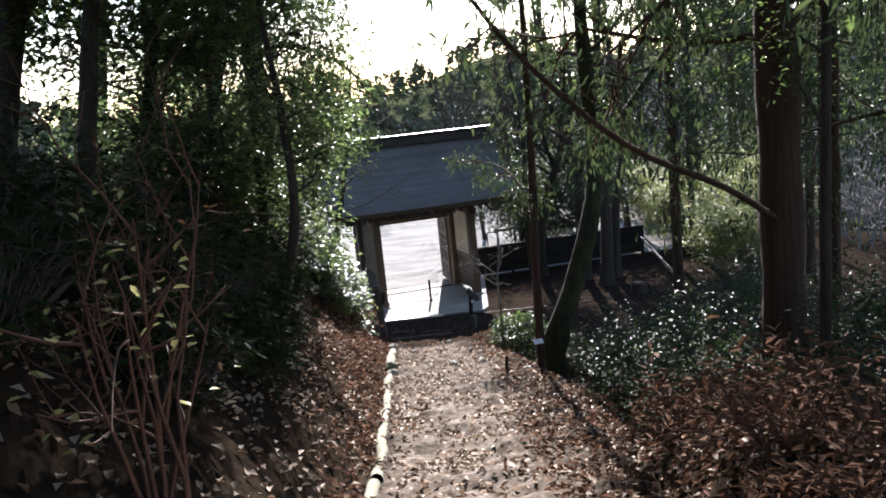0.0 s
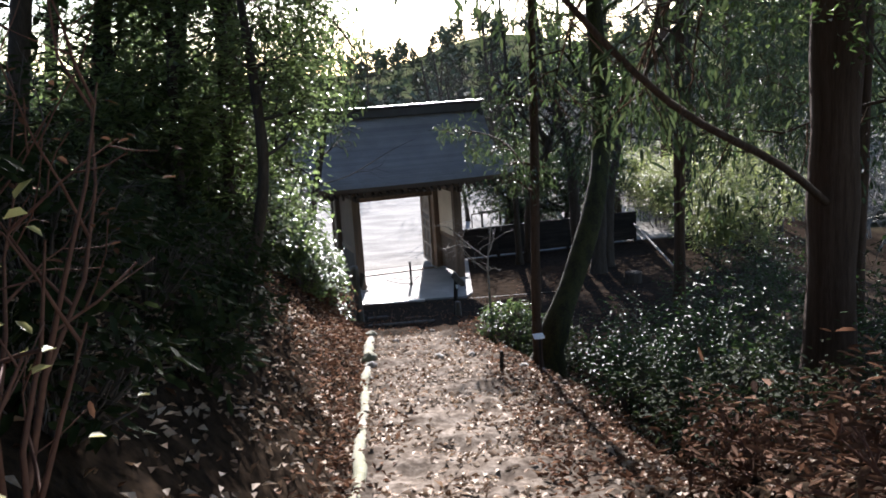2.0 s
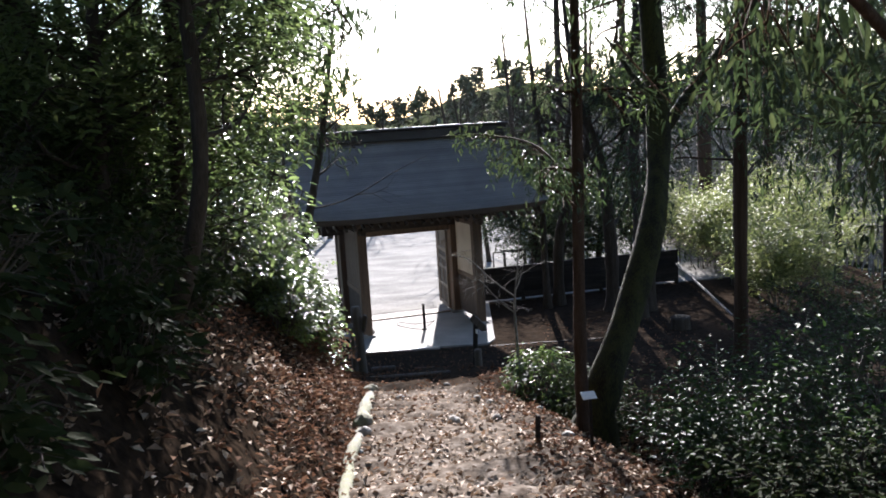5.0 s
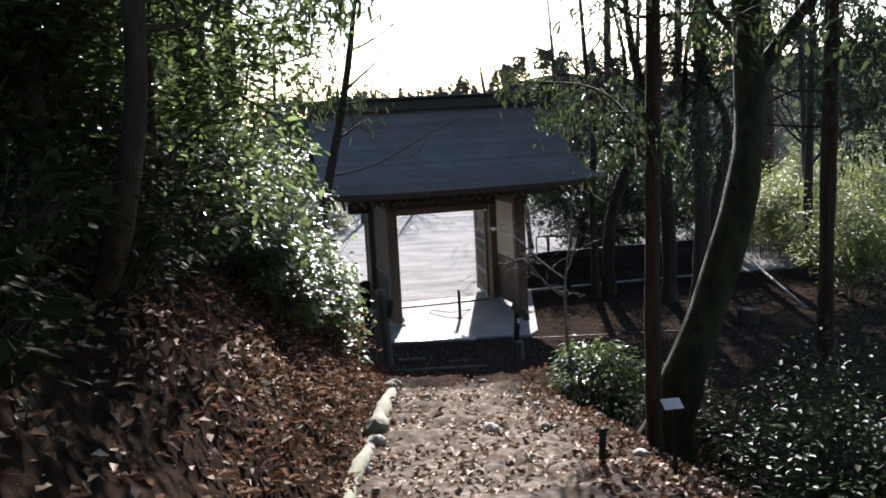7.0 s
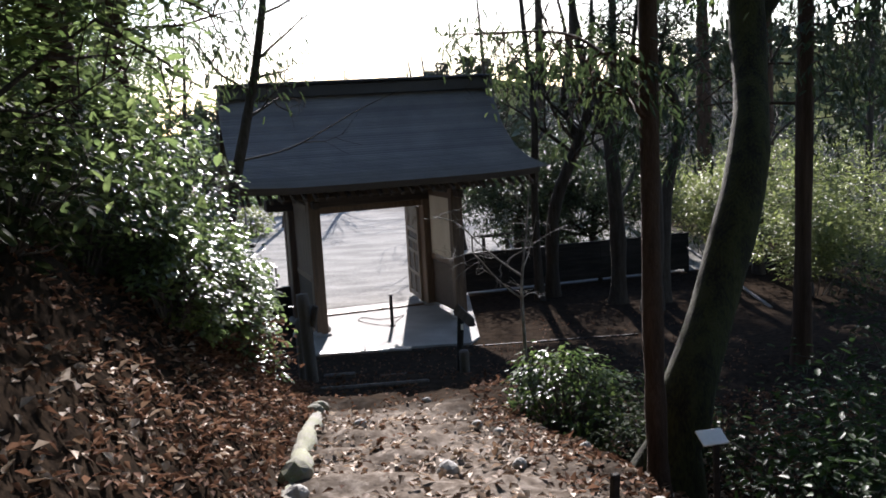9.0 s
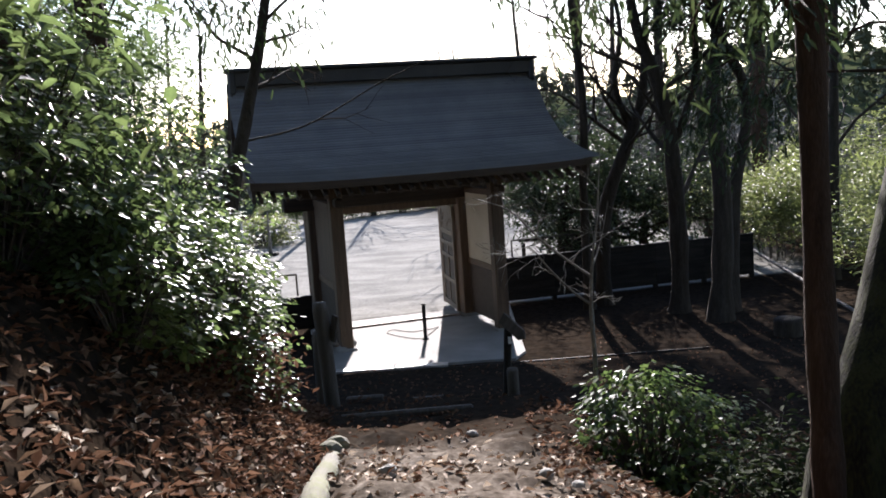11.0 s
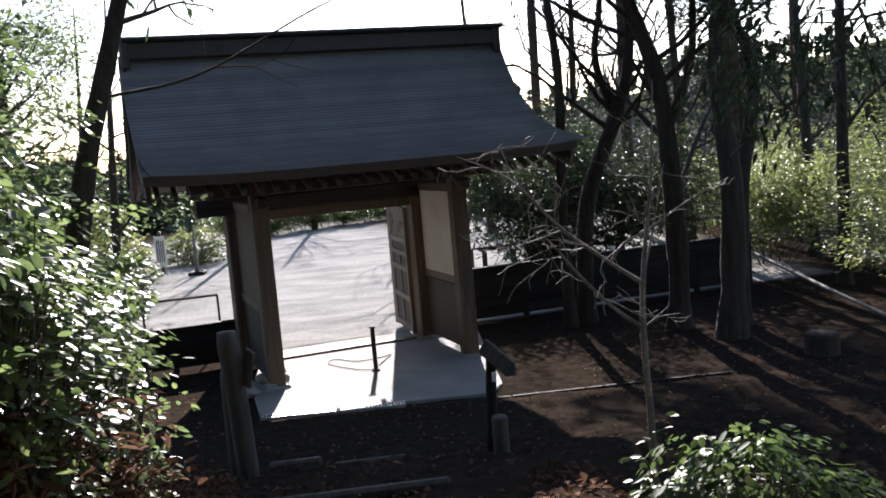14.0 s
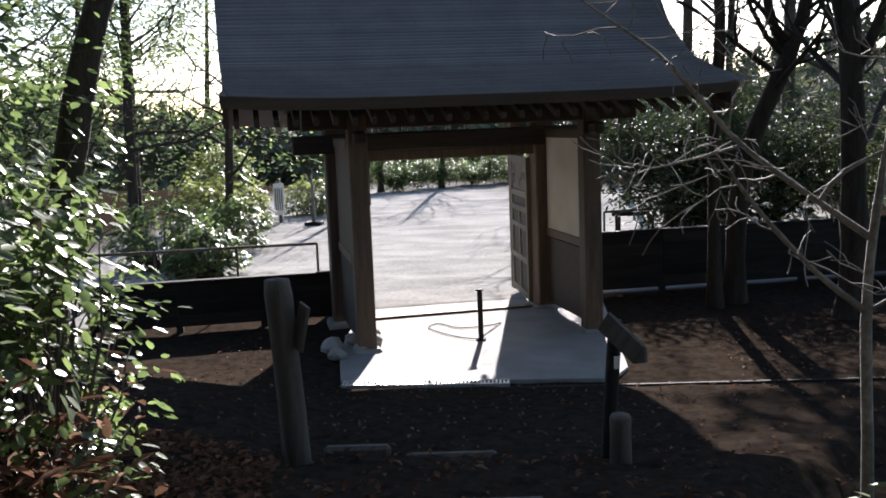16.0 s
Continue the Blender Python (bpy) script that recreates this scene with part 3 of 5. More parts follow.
def build_front_things():
    z = ground_at(-0.5, -3.6)
    b = thing("marker_post", "round grey timber post with a small board fixed on", "post", (-0.5, -3.6, z - 0.12))
    turned_post("shaft", 1.52, 0.098, M_POST, b, "", (-0.05, -0.12))
    part("board", box(0.03, 0.16, 0.33, (0.075, -0.14, 1.02), 0.005, (8, 10, 35)), M_POST, b, "weathered board nailed to the post")
    c = thing("timber_bollard", "short round timber bollard beside the taller post", "post", (-0.72, -3.05, ground_at(-0.72, -3.05) - 0.1))
    turned_post("shaft", 1.1, 0.07, M_POST, c)
    z = ground_at(1.78, -3.45)
    s = thing("fingerpost", "low dark signpost with a pointed direction board", "signpost", (1.75, -3.45, z - 0.1))
    turned_post("shaft", 1.12, 0.05, M_FENCE, s, "", (0.08, 0.02), 12)
    bm = bmesh.new()
    outline = [(-0.1, -0.08), (0.26, -0.08), (0.33, 0.0), (0.26, 0.085), (-0.1, 0.085)]
    f, r = [bm.verts.new((x, -0.015, y)) for x, y in outline], [bm.verts.new((x, 0.015, y)) for x, y in outline]
    bm.faces.new(f)
    bm.faces.new(r[::-1])
    for i in range(5):
        bm.faces.new((f[i], r[i], r[(i + 1) % 5], f[(i + 1) % 5]))
    bmesh.ops.recalc_face_normals(bm, faces=bm.faces)
    part("pointer", bm, M_POST, s, "weathered pointed board, tilted", pose(0.06, -0.05, 1.06, 4, 36, -38))
    part("label_tag", box(0.04, 0.012, 0.09, (0.08, -0.055, 0.78), 0.002), M_WHITE, s, "small white tag")
    st = thing("cut_stump_post", "short sawn round post at the foot of the signpost", "post", (1.83, -3.72, ground_at(1.83, -3.72) - 0.08))
    turned_post("shaft", 0.42, 0.075, M_POST, st, "", (0, 0), 16, 0.0)
    # step edges of split timber
    for x0, x1, y in ((-0.35, 0.15, -3.42), (0.25, 0.95, -3.33), (-0.2, 1.3, -5.15)):
        a = thing("step_edge", "half-buried split timber edging an earth step", "step", ((x0 + x1) / 2, y, ground_at((x0 + x1) / 2, y - 0.05)), group="earth steps")
        part("riser", box(x1 - x0, 0.09, 0.1, (0, 0, -0.05), 0.025, (0, 0, 4)), M_POST, a)
    p = thing("barrier_post", "slim dark post standing in the gateway", "post", (0.52, 2.05, 0.0))
    turned_post("shaft", 0.67, 0.035, M_FENCE, p, "", (0, 0), 14)
    part("cap", box(0.1, 0.1, 0.02, (0, 0, 0.672), 0.006), M_FENCE, p)
    part("foot", box(0.13, 0.13, 0.03, (0, 0, 0.0), 0.01), M_FENCE, p)
    rp = thing("rope", "dark rope lying in a loop on the paving", "rope", (0, 0, 0))
    pts = [(0.5, 2.02, 0.03), (0.2, 2.2, 0.02), (-0.25, 2.75, 0.02), (-0.15, 3.05, 0.02), (0.2, 2.75, 0.02), (0.62, 2.9, 0.02), (0.75, 3.05, 0.02), (0.55, 2.3, 0.02), (0.52, 2.06, 0.05)]
    a, b2 = spline(pts, [0.008] * 9, 60)
    piece("strand", mesh_of("strand", *tubes([(a, b2)], 6), M_ROPE, True), rp)
    rng = random.Random(11)
    for x, y, r in ((-1.02, 2.25, 0.17), (-0.88, 1.82, 0.13), (-1.0, 1.5, 0.1), (-1.25, 1.2, 0.12), (-1.15, 1.95, 0.14), (-1.4, 1.6, 0.15)):
        rock("foot_stone", x, y, r, rng, "rough grey stone at the foot of the gate post", "stones by the gate post", 0.0)


def rock(name, x, y, r, rng, label, group, z=None, mat=None):
    bm = bmesh.new()
    bmesh.ops.create_icosphere(bm, subdivisions=2, radius=r)
    off = Vector((rng.uniform(0, 9), rng.uniform(0, 9), rng.uniform(0, 9)))
    for v in bm.verts:
        v.co *= 1 + 0.35 * noise.noise(v.co / r * 0.9 + off)
        v.co.z *= 0.75
    z = ground_at(x, y) if z is None else z
    ob = part(name, bm, mat or M_STONE, None, label, pose(x, y, z + r * 0.42, rng.uniform(-8, 8), rng.uniform(-8, 8), rng.uniform(0, 360)))
    return tagged(ob, label, "stone", group)


build_front_things()


def board_fence(points, height, label, boards, turn_gap, mat):
    """Posts with boards between them, a gap left at the ground."""
    (x0, y0), (x1, y1) = points
    length, ang = math.hypot(x1 - x0, y1 - y0), math.degrees(math.atan2(y1 - y0, x1 - x0))
    f = thing("board_fence", label, "fence", (x0, y0, -0.06), ang)
    n = max(2, round(length / 1.25))
    for i in range(n + 1):
        part("post", box(0.1, 0.1, height + 0.06, (length * i / n, 0.05, -0.05), 0.008), mat, f)
    h = (height - turn_gap) / boards
    rng = random.Random(5)
    for i in range(n):
        for k in range(boards):
            part("board", box(length / n - 0.004, 0.024, h + 0.006, (length * (i + 0.5) / n, -0.015 + 0.006 * (k % 2) + rng.uniform(-0.002, 0.002), turn_gap + k * h), 0.003), mat, f)
    part("cap_rail", box(length + 0.1, 0.14, 0.045, (length / 2, 0.02, height - 0.002), 0.008), mat, f)
    return f


board_fence([(2.15, 5.25), (8.2, 6.8)], 1.02, "low fence of dark charred boards beside the gate", 5, 0.1, M_FENCE)
board_fence([(-5.2, 2.75), (-1.62, 3.72)], 0.74, "low dark board fence joined to the gate", 4, 0.1, M_FENCE)


def handrail(points, height, label):
    h = thing("handrail", label, "railing", (0, 0, 0))
    n = len(points)
    pts = [(x, y, ground_at(x, y) + height) for x, y in points]
    piece("top_rail", mesh_of("top_rail", *tubes([spline(pts, [0.024] * n, 4 * n)], 8), M_TWIGDARK, True), h)
    for x, y in points:
        z = ground_at(x, y)
        piece("baluster", mesh_of("baluster", *tubes([([(x, y, z - 0.1), (x, y, z + height)], [0.022, 0.022])], 8), M_TWIGDARK, True), h)
    return h


handrail([(-6.4, 4.4), (-5.0, 4.7), (-3.7, 5.0), (-2.4, 5.3)], 1.0, "thin dark metal handrail on slim uprights")
handrail([(2.6, 8.2), (4.2, 8.8), (5.8, 9.4), (7.4, 10.0), (9.2, 10.7)], 1.1, "thin dark rail beyond the board fence")
# ---- trees and shrubs ----
def unit(v):
    return v / (np.linalg.norm(v) + 1e-9)


def in_walkway(q):
    """True in the space that walkers keep open along the path, up to well overhead."""
    x, y, z = np.moveaxis(np.asarray(q), -1, 0)
    return (x > log_line(y) - 0.35) & (x < path_right(y) + 0.1) & (y > -31) & (y < -6.0) & (z < path_height(y) + 3.7)


def grow(rng, p, d, length, r, level, lines, tips, spread=0.8, up=0.15, kids=4, wiggle=0.16, start=0.3, origin=np.zeros(3)):
    """Grows a limb and its side shoots; gathers the lines and the ends that carry leaves."""
    segs = 4 if level > 0 else 3
    pts, rad = [p], [r]
    for i in range(segs):
        d = unit(d + rng.normal(0, wiggle, 3) + np.array([0, 0, up]) * 0.35)
        p = p + d * length / segs
        if in_walkway(p + origin):
            break
        pts.append(p)
        rad.append(max(r * (1 - 0.75 * (i + 1) / segs), 0.0025))
    if len(pts) < 3:
        return
    segs = len(pts) - 1
    lines.append((np.array(pts), np.array(rad), level))
    if level == 0:
        tips.append((pts[-1], d))
        tips.append((pts[-2], d))
        return
    for k in range(kids):
        f = start + (1 - start) * (k + rng.uniform(0.2, 0.9)) / kids
        i = min(int(f * segs), segs - 1)
        q = pts[i] + (pts[i + 1] - pts[i]) * (f * segs - i)
        side = unit(np.cross(d, rng.normal(size=3)))
        grow(rng, q, unit(d * (1 - spread * 0.5) + side * spread), length * rng.uniform(0.4, 0.62), r * 0.5, level - 1, lines, tips, spread, up, kids, wiggle, start, origin)
    tips.append((pts[-1], d))


def leaves_round(rng, tips, per_tip, scatter, stretch=1.0, droop=0.0):
    c, w = [], []
    for p, d in tips:
        k = max(1, int(per_tip * rng.uniform(0.4, 1.6)))
        off = rng.normal(0, scatter, (k, 3)) * np.array([1, 1, 0.7])
        c.append(p + off)
        w.append((d * 0.7 + rng.normal(0, 0.6, (k, 3))) * np.array([1, 1, 0.35 if not droop else 1.0]) - np.array([0, 0, max(droop, 0.12)]))
    return np.concatenate(c), np.concatenate(w)


def tree(name, label, category, spine, radii, seed, limbs=8, limb_len=1.8, levels=2, leaf=None, per_tip=10, scatter=0.18, size=(0.09, 0.045),
         bark=None, start=0.35, spread=0.8, up=0.15, kids=4, droop=0.0, angle=1.0, group="", extra=(), limb_r=0.4):
    """A tree from a bent tapering spine: trunk with a flared foot, limbs, and a crown of separate leaves where it has one."""
    rng = np.random.default_rng(seed)
    x, y, z = spine[0]
    z0 = ground_at(x, y)
    spine = [(x, y, z0 - 0.15)] + [tuple(q) for q in spine[1:]]
    pts, rad = spline(spine, radii, 22)
    rad = rad * (1 + 0.05 * rng.normal(size=len(rad)))
    rad[0] *= 1.5
    rad[1] *= 1.15
    t = thing(name, label, category, (x, y, z0), group=group)
    base = np.array([x, y, z0])
    piece("trunk", mesh_of("trunk", *[a if i else a - base for i, a in enumerate(tubes([(pts, rad)], 14))], bark or M_BARK, True), t)
    lines, tips = [], []
    for k in range(limbs):
        f = start + (1 - start) * (k + rng.uniform(0, 0.8)) / max(limbs, 1)
        i = min(int(f * 22), 21)
        out = rng.normal(size=3) * np.array([1, 1, 0.15])
        d = unit(unit(out) * angle + np.array([0, 0, up + 0.25]))
        grow(rng, pts[i], d, limb_len * (1.25 - 0.75 * f) * rng.uniform(0.7, 1.3), max(rad[i] * limb_r, 0.012), levels, lines, tips, spread, up, kids)
    for line_pts, line_rad, lv in extra:
        a, b = spline(line_pts, line_rad, 16)
        shoots = []
        for i in range(3, 17):
            if rng.random() < lv:
                grow(rng, a[i], unit(rng.normal(size=3) * np.array([1, 1, 0.4]) + np.array([0, 0, -droop])), 0.7, 0.012, 1, shoots, tips, spread, up, 3)
        limb = piece("limb", mesh_of("limb", *[k if j else k - base for j, k in enumerate(tubes([(a, b)], 8))], bark or M_BARK, True), t)
        if shoots:
            tagged(piece("twig_growth", mesh_of("twig_growth", *[k if j else k - base for j, k in enumerate(tubes([(p, q) for p, q, _ in shoots], 3))], bark or M_BARK, True), limb), kind="stuff")
    if lines:
        thick = [(a, b) for a, b, lv in lines if lv >= 2]
        thin = [(a, b) for a, b, lv in lines if lv < 2]
        vs, qs, n = [], [], 0
        for group_lines, sides in ((thick, 7), (thin, 3)):
            if group_lines:
                v, q = tubes(group_lines, sides)
                vs.append(v)
                qs.append(q + n)
                n += len(v)
        piece("branching", mesh_of("branching", np.concatenate(vs) - base, np.concatenate(qs), bark or M_BARK, True), t)
    if leaf is not None:
        c, w = leaves_round(rng, tips, per_tip, scatter, droop=droop)
        free = ~in_walkway(c)
        c, w = c[free], w[free]
        piece("crown", leaf_mesh("crown", c - base, w, *size, leaf, rng), t)
    return t


def shrub(name, label, at, spread, height, seed, stems=14, leaf=None, per_tip=16, size=(0.09, 0.042), bark=None, levels=2, scatter=0.1, kids=4, group="shrubs", up=0.2, base_z=None):
    """A many-stemmed bush: arching stems, side shoots and separate leaves."""
    rng = np.random.default_rng(seed)
    x, y = at
    z0 = ground_at(x, y) if base_z is None else base_z
    t = thing(name, label, "shrub", (x, y, z0), group=group)
    lines, tips = [], []
    for k in range(stems):
        a = rng.uniform(0, 2 * np.pi)
        out = rng.uniform(0.1, 1.0)
        d = unit(np.array([math.cos(a) * spread[0] * out, math.sin(a) * spread[1] * out, height * 0.9]))
        r0 = rng.uniform(0, 0.35)
        p = np.array([math.cos(a) * spread[0] * r0, math.sin(a) * spread[1] * r0, -0.1])
        grow(rng, p, d, math.hypot(height, max(spread) * out) * rng.uniform(0.6, 0.95), 0.016, levels, lines, tips, 0.75, up, kids, 0.14, 0.25, np.array([x, y, z0]))
    v, q = tubes([(a, b) for a, b, lv in lines], 4)
    piece("branching", mesh_of("branching", v, q, bark or M_TWIGDARK, True), t)
    if leaf is not None:
        c, w = leaves_round(rng, tips, per_tip, scatter)
        piece("foliage", leaf_mesh("foliage", c, w, *size, leaf, rng), t)
    return t


def spray_bush(name, label, at, spread, height, seed, sprays, leaf, size=(0.13, 0.066), per=15, group="camellias", base_z=None):
    """A bush whose leaves stand in flat layered sprays at the ends of arching twigs, with dark gaps between."""
    rng = np.random.default_rng(seed)
    x, y = at
    z0 = ground_at(x, y) if base_z is None else base_z
    t = thing(name, label, "shrub", (x, y, z0), group=group)
    lines, c, w, f = [], [], [], []
    for k in range(sprays):
        a, u = rng.uniform(0, 2 * np.pi), rng.uniform(-0.95, 1.0)
        ring = math.sqrt(max(0.0, 1 - u * u))
        out = np.array([math.cos(a) * ring, math.sin(a) * ring, u])
        shell = rng.uniform(0.6, 1.04)
        p = np.array([spread[0], spread[1], height * 0.62]) * out * shell + np.array([0, 0, height * 0.42])
        g = ground_at(x + p[0], y + p[1]) - z0
        if p[2] < g + 0.08 or in_walkway(p + np.array([x, y, z0])):
            continue
        root = np.array([p[0] * 0.15, p[1] * 0.15, -0.1])
        mid = (root + p) / 2 + np.array([0, 0, height * 0.16]) + rng.normal(0, 0.06, 3)
        lines.append((np.array([root, (root + mid) / 2, mid, (mid + p) / 2 + np.array([0, 0, 0.04]), p]), np.array([0.009, 0.008, 0.006, 0.004, 0.002])))
        axis = unit(np.array([out[0], out[1], -0.18]) + rng.normal(0, 0.25, 3))
        nrm = unit(np.array([0, 0, 1.0]) + 0.3 * np.array([out[0], out[1], 0]) + rng.normal(0, 0.3, 3))
        side = unit(np.cross(nrm, axis))
        n = max(5, int(per * rng.uniform(0.6, 1.4)))
        s, q = rng.uniform(-0.32, 0.06, n), rng.choice([-1.0, 1.0], n)
        c.append(p + axis * s[:, None] + side * (q * rng.uniform(0.0, 0.12, n))[:, None] + nrm * rng.normal(0, 0.025, n)[:, None])
        w.append(axis * rng.uniform(0.3, 1.0, n)[:, None] + side * (q * rng.uniform(0.3, 1.1, n))[:, None] - np.array([0, 0, 0.12]))
        f.append(np.repeat(nrm[None], n, 0))
    v, qd = tubes(lines, 4)
    piece("branching", mesh_of("branching", v, qd, M_TWIGDARK, True), t)
    piece("foliage", leaf_mesh("foliage", np.concatenate(c), np.concatenate(w), *size, leaf, rng, 0.06, np.concatenate(f)), t)
    return t


def upright(x, y, h, lean=(0.0, 0.0)):
    z = ground_at(x, y)
    return [(x, y, z), (x + lean[0] * 0.3, y + lean[1] * 0.3, z + h * 0.33), (x + lean[0] * 0.65, y + lean[1] * 0.65, z + h * 0.66), (x + lean[0], y + lean[1], z + h)]


# the trees beside the path
tree("evergreen_oak", "mossy leaning trunk curving out beside the path", "tree",
     [(3.16, -10.33, 1.3), (3.40, -10.32, 2.0), (3.76, -9.95, 2.7), (4.25, -9.4, 3.88), (4.55, -8.5, 5.24), (4.5, -8.3, 8.0), (4.8, -8.1, 11.0)], [0.27, 0.215, 0.195, 0.175, 0.16, 0.13, 0.06], 21,
     limbs=7, limb_len=2.2, start=0.72, leaf=M_LEAF, per_tip=9, scatter=0.2, bark=M_MOSSBARK,
     extra=[([(4.5, -8.55, 4.9), (5.2, -8.2, 5.7), (6.2, -7.6, 6.8), (7.2, -7.2, 7.8)], [0.1, 0.075, 0.05, 0.02], 0.1)])
tree("young_cedar", "slim reddish trunk of a young cedar", "tree",
     [(3.0, -10.97, 1.2), (3.05, -10.7, 2.9), (3.2, -10.2, 6.0), (3.3, -9.9, 11.5)], [0.085, 0.075, 0.065, 0.03], 22,
     limbs=12, limb_len=1.0, start=0.5, levels=1, leaf=M_NEEDLE, per_tip=12, scatter=0.16, size=(0.12, 0.03), bark=M_CEDAR, droop=0.5, up=-0.15, kids=6,
     extra=[([(3.1, -10.5, 4.4), (2.75, -9.4, 4.95), (2.15, -8.2, 5.12), (1.45, -7.9, 5.15)], [0.02, 0.015, 0.01, 0.004], 0.9)])
tree("cedar_tree", "thick dark cedar trunk standing on the slope", "tree", upright(5.95, -15.0, 17.0, (0.3, 0.2)), [0.31, 0.27, 0.2, 0.08], 23,
     limbs=24, limb_len=2.6, start=0.36, levels=2, leaf=M_NEEDLE, per_tip=9, scatter=0.2, size=(0.16, 0.04), bark=M_CEDAR, limb_r=0.2, droop=0.6, up=-0.2, kids=5, group="cedars",
     extra=[([(5.9, -15.1, 4.5), (5.0, -16.1, 5.1), (3.6, -17.4, 5.85), (2.4, -18.3, 7.0), (1.7, -18.8, 8.2)], [0.046, 0.04, 0.033, 0.024, 0.01], 0.6)])
tree("slim_tree", "slim dark leaning stem under the cedars", "tree", upright(5.7, -17.0, 9.0, (0.4, 0.2)), [0.07, 0.06, 0.05, 0.02], 24, limbs=9, limb_len=1.6, leaf=M_LEAF, per_tip=9, start=0.45, group="slim trees")
tree("cedar_tree", "tall cedar trunk rising from the bank", "tree", upright(-1.78, -9.18, 15.0, (-0.1, 0.2)), [0.21, 0.18, 0.14, 0.06], 25,
     limbs=20, limb_len=2.4, start=0.42, levels=2, leaf=M_NEEDLE, per_tip=10, scatter=0.2, size=(0.16, 0.04), bark=M_CEDAR, limb_r=0.2, droop=0.6, up=-0.2, kids=5, group="cedars",
     extra=[([(-1.75, -9.2, 7.6), (-0.8, -9.9, 7.6), (0.1, -10.6, 7.1), (0.55, -10.9, 6.5)], [0.05, 0.04, 0.025, 0.01], 1.0)])
tree("cedar_tree", "tall slim cedar behind the bank", "tree", upright(-2.58, -5.08, 14.0, (0.1, 0.1)), [0.17, 0.15, 0.11, 0.05], 26,
     limbs=22, limb_len=2.2, start=0.34, levels=2, leaf=M_NEEDLE, per_tip=9, scatter=0.2, size=(0.16, 0.04), bark=M_CEDAR, limb_r=0.2, droop=0.6, up=-0.2, kids=4, group="cedars")
tree("evergreen_tree", "slender curving evergreen rooted in the bank", "tree",
     [(-1.0, -14.1, 3.0), (-0.75, -14.2, 4.0), (-0.42, -14.4, 5.0), (-0.4, -14.4, 6.2), (-0.6, -14.3, 8.5)], [0.1, 0.085, 0.07, 0.06, 0.025], 27, limbs=10, limb_len=1.5, leaf=M_GLOSSY, per_tip=11, start=0.62, bark=M_BARK, group="evergreens on the bank")
tree("bare_tree", "bare leaning stem in front of the gate roof", "tree",
     [(-1.6, -5.2, 1.4), (-1.25, -4.95, 3.2), (-1.05, -4.5, 4.3), (-0.85, -4.1, 5.4), (-0.5, -3.8, 7.6)], [0.1, 0.085, 0.07, 0.06, 0.02], 28, limbs=7, limb_len=1.5, start=0.55, bark=M_BARK, kids=4,
     extra=[([(-1.1, -4.7, 3.9), (-0.4, -4.4, 4.05), (0.5, -4.2, 4.5), (1.1, -4.1, 4.75)], [0.014, 0.011, 0.008, 0.004], 0.15)])
tree("evergreen_tree", "dark evergreen with hanging leaves above the path", "tree", upright(-1.5, -11.6, 9.5, (0.5, 0.2)), [0.09, 0.08, 0.055, 0.02], 29, limbs=16, limb_len=1.7, leaf=M_LEAF, per_tip=18, start=0.4, scatter=0.2, droop=0.5, group="evergreens on the bank")
# more of the wood on the bank
for i, (x, y, h, r) in enumerate([(-1.2, -24.2, 10, 0.11), (-3.2, -25.5, 13, 0.17), (-6.5, -20.0, 13, 0.2), (-7.5, -14.0, 12, 0.16)]):
    tree("evergreen_tree", "dark broad-leaved evergreen standing on the bank", "tree", upright(x, y, h, (0.4 * math.sin(i * 2.1), 0.3 * math.cos(i * 1.7))), [r, r * 0.85, r * 0.6, r * 0.25], 40 + i,
         limbs=15, limb_len=2.6, leaf=M_LEAF, per_tip=11, scatter=0.22, start=0.22, size=(0.11, 0.05), group="evergreens on the bank")
# the wood on the lower side
for i, (x, y, h, r) in enumerate([(7.2, -3.2, 13, 0.14), (9.2, -8.4, 14, 0.12), (8.6, -12.5, 15, 0.22), (7.6, -20.5, 15, 0.2), (10.5, -4.5, 14, 0.16), (11.5, -14.0, 16, 0.22), (6.8, -25.0, 14, 0.2), (12.5, 2.0, 13, 0.14)]):
    tree("cedar_tree", "dark cedar on the lower slope", "tree", upright(x, y, h, (0.2, -0.1)), [r, r * 0.9, r * 0.65, r * 0.2], 60 + i,
         limbs=22, limb_len=2.3, start=0.34, levels=2, leaf=M_NEEDLE, per_tip=9, scatter=0.22, size=(0.18, 0.05), bark=M_CEDAR, limb_r=0.2, droop=0.6, up=-0.2, kids=4, group="cedars")
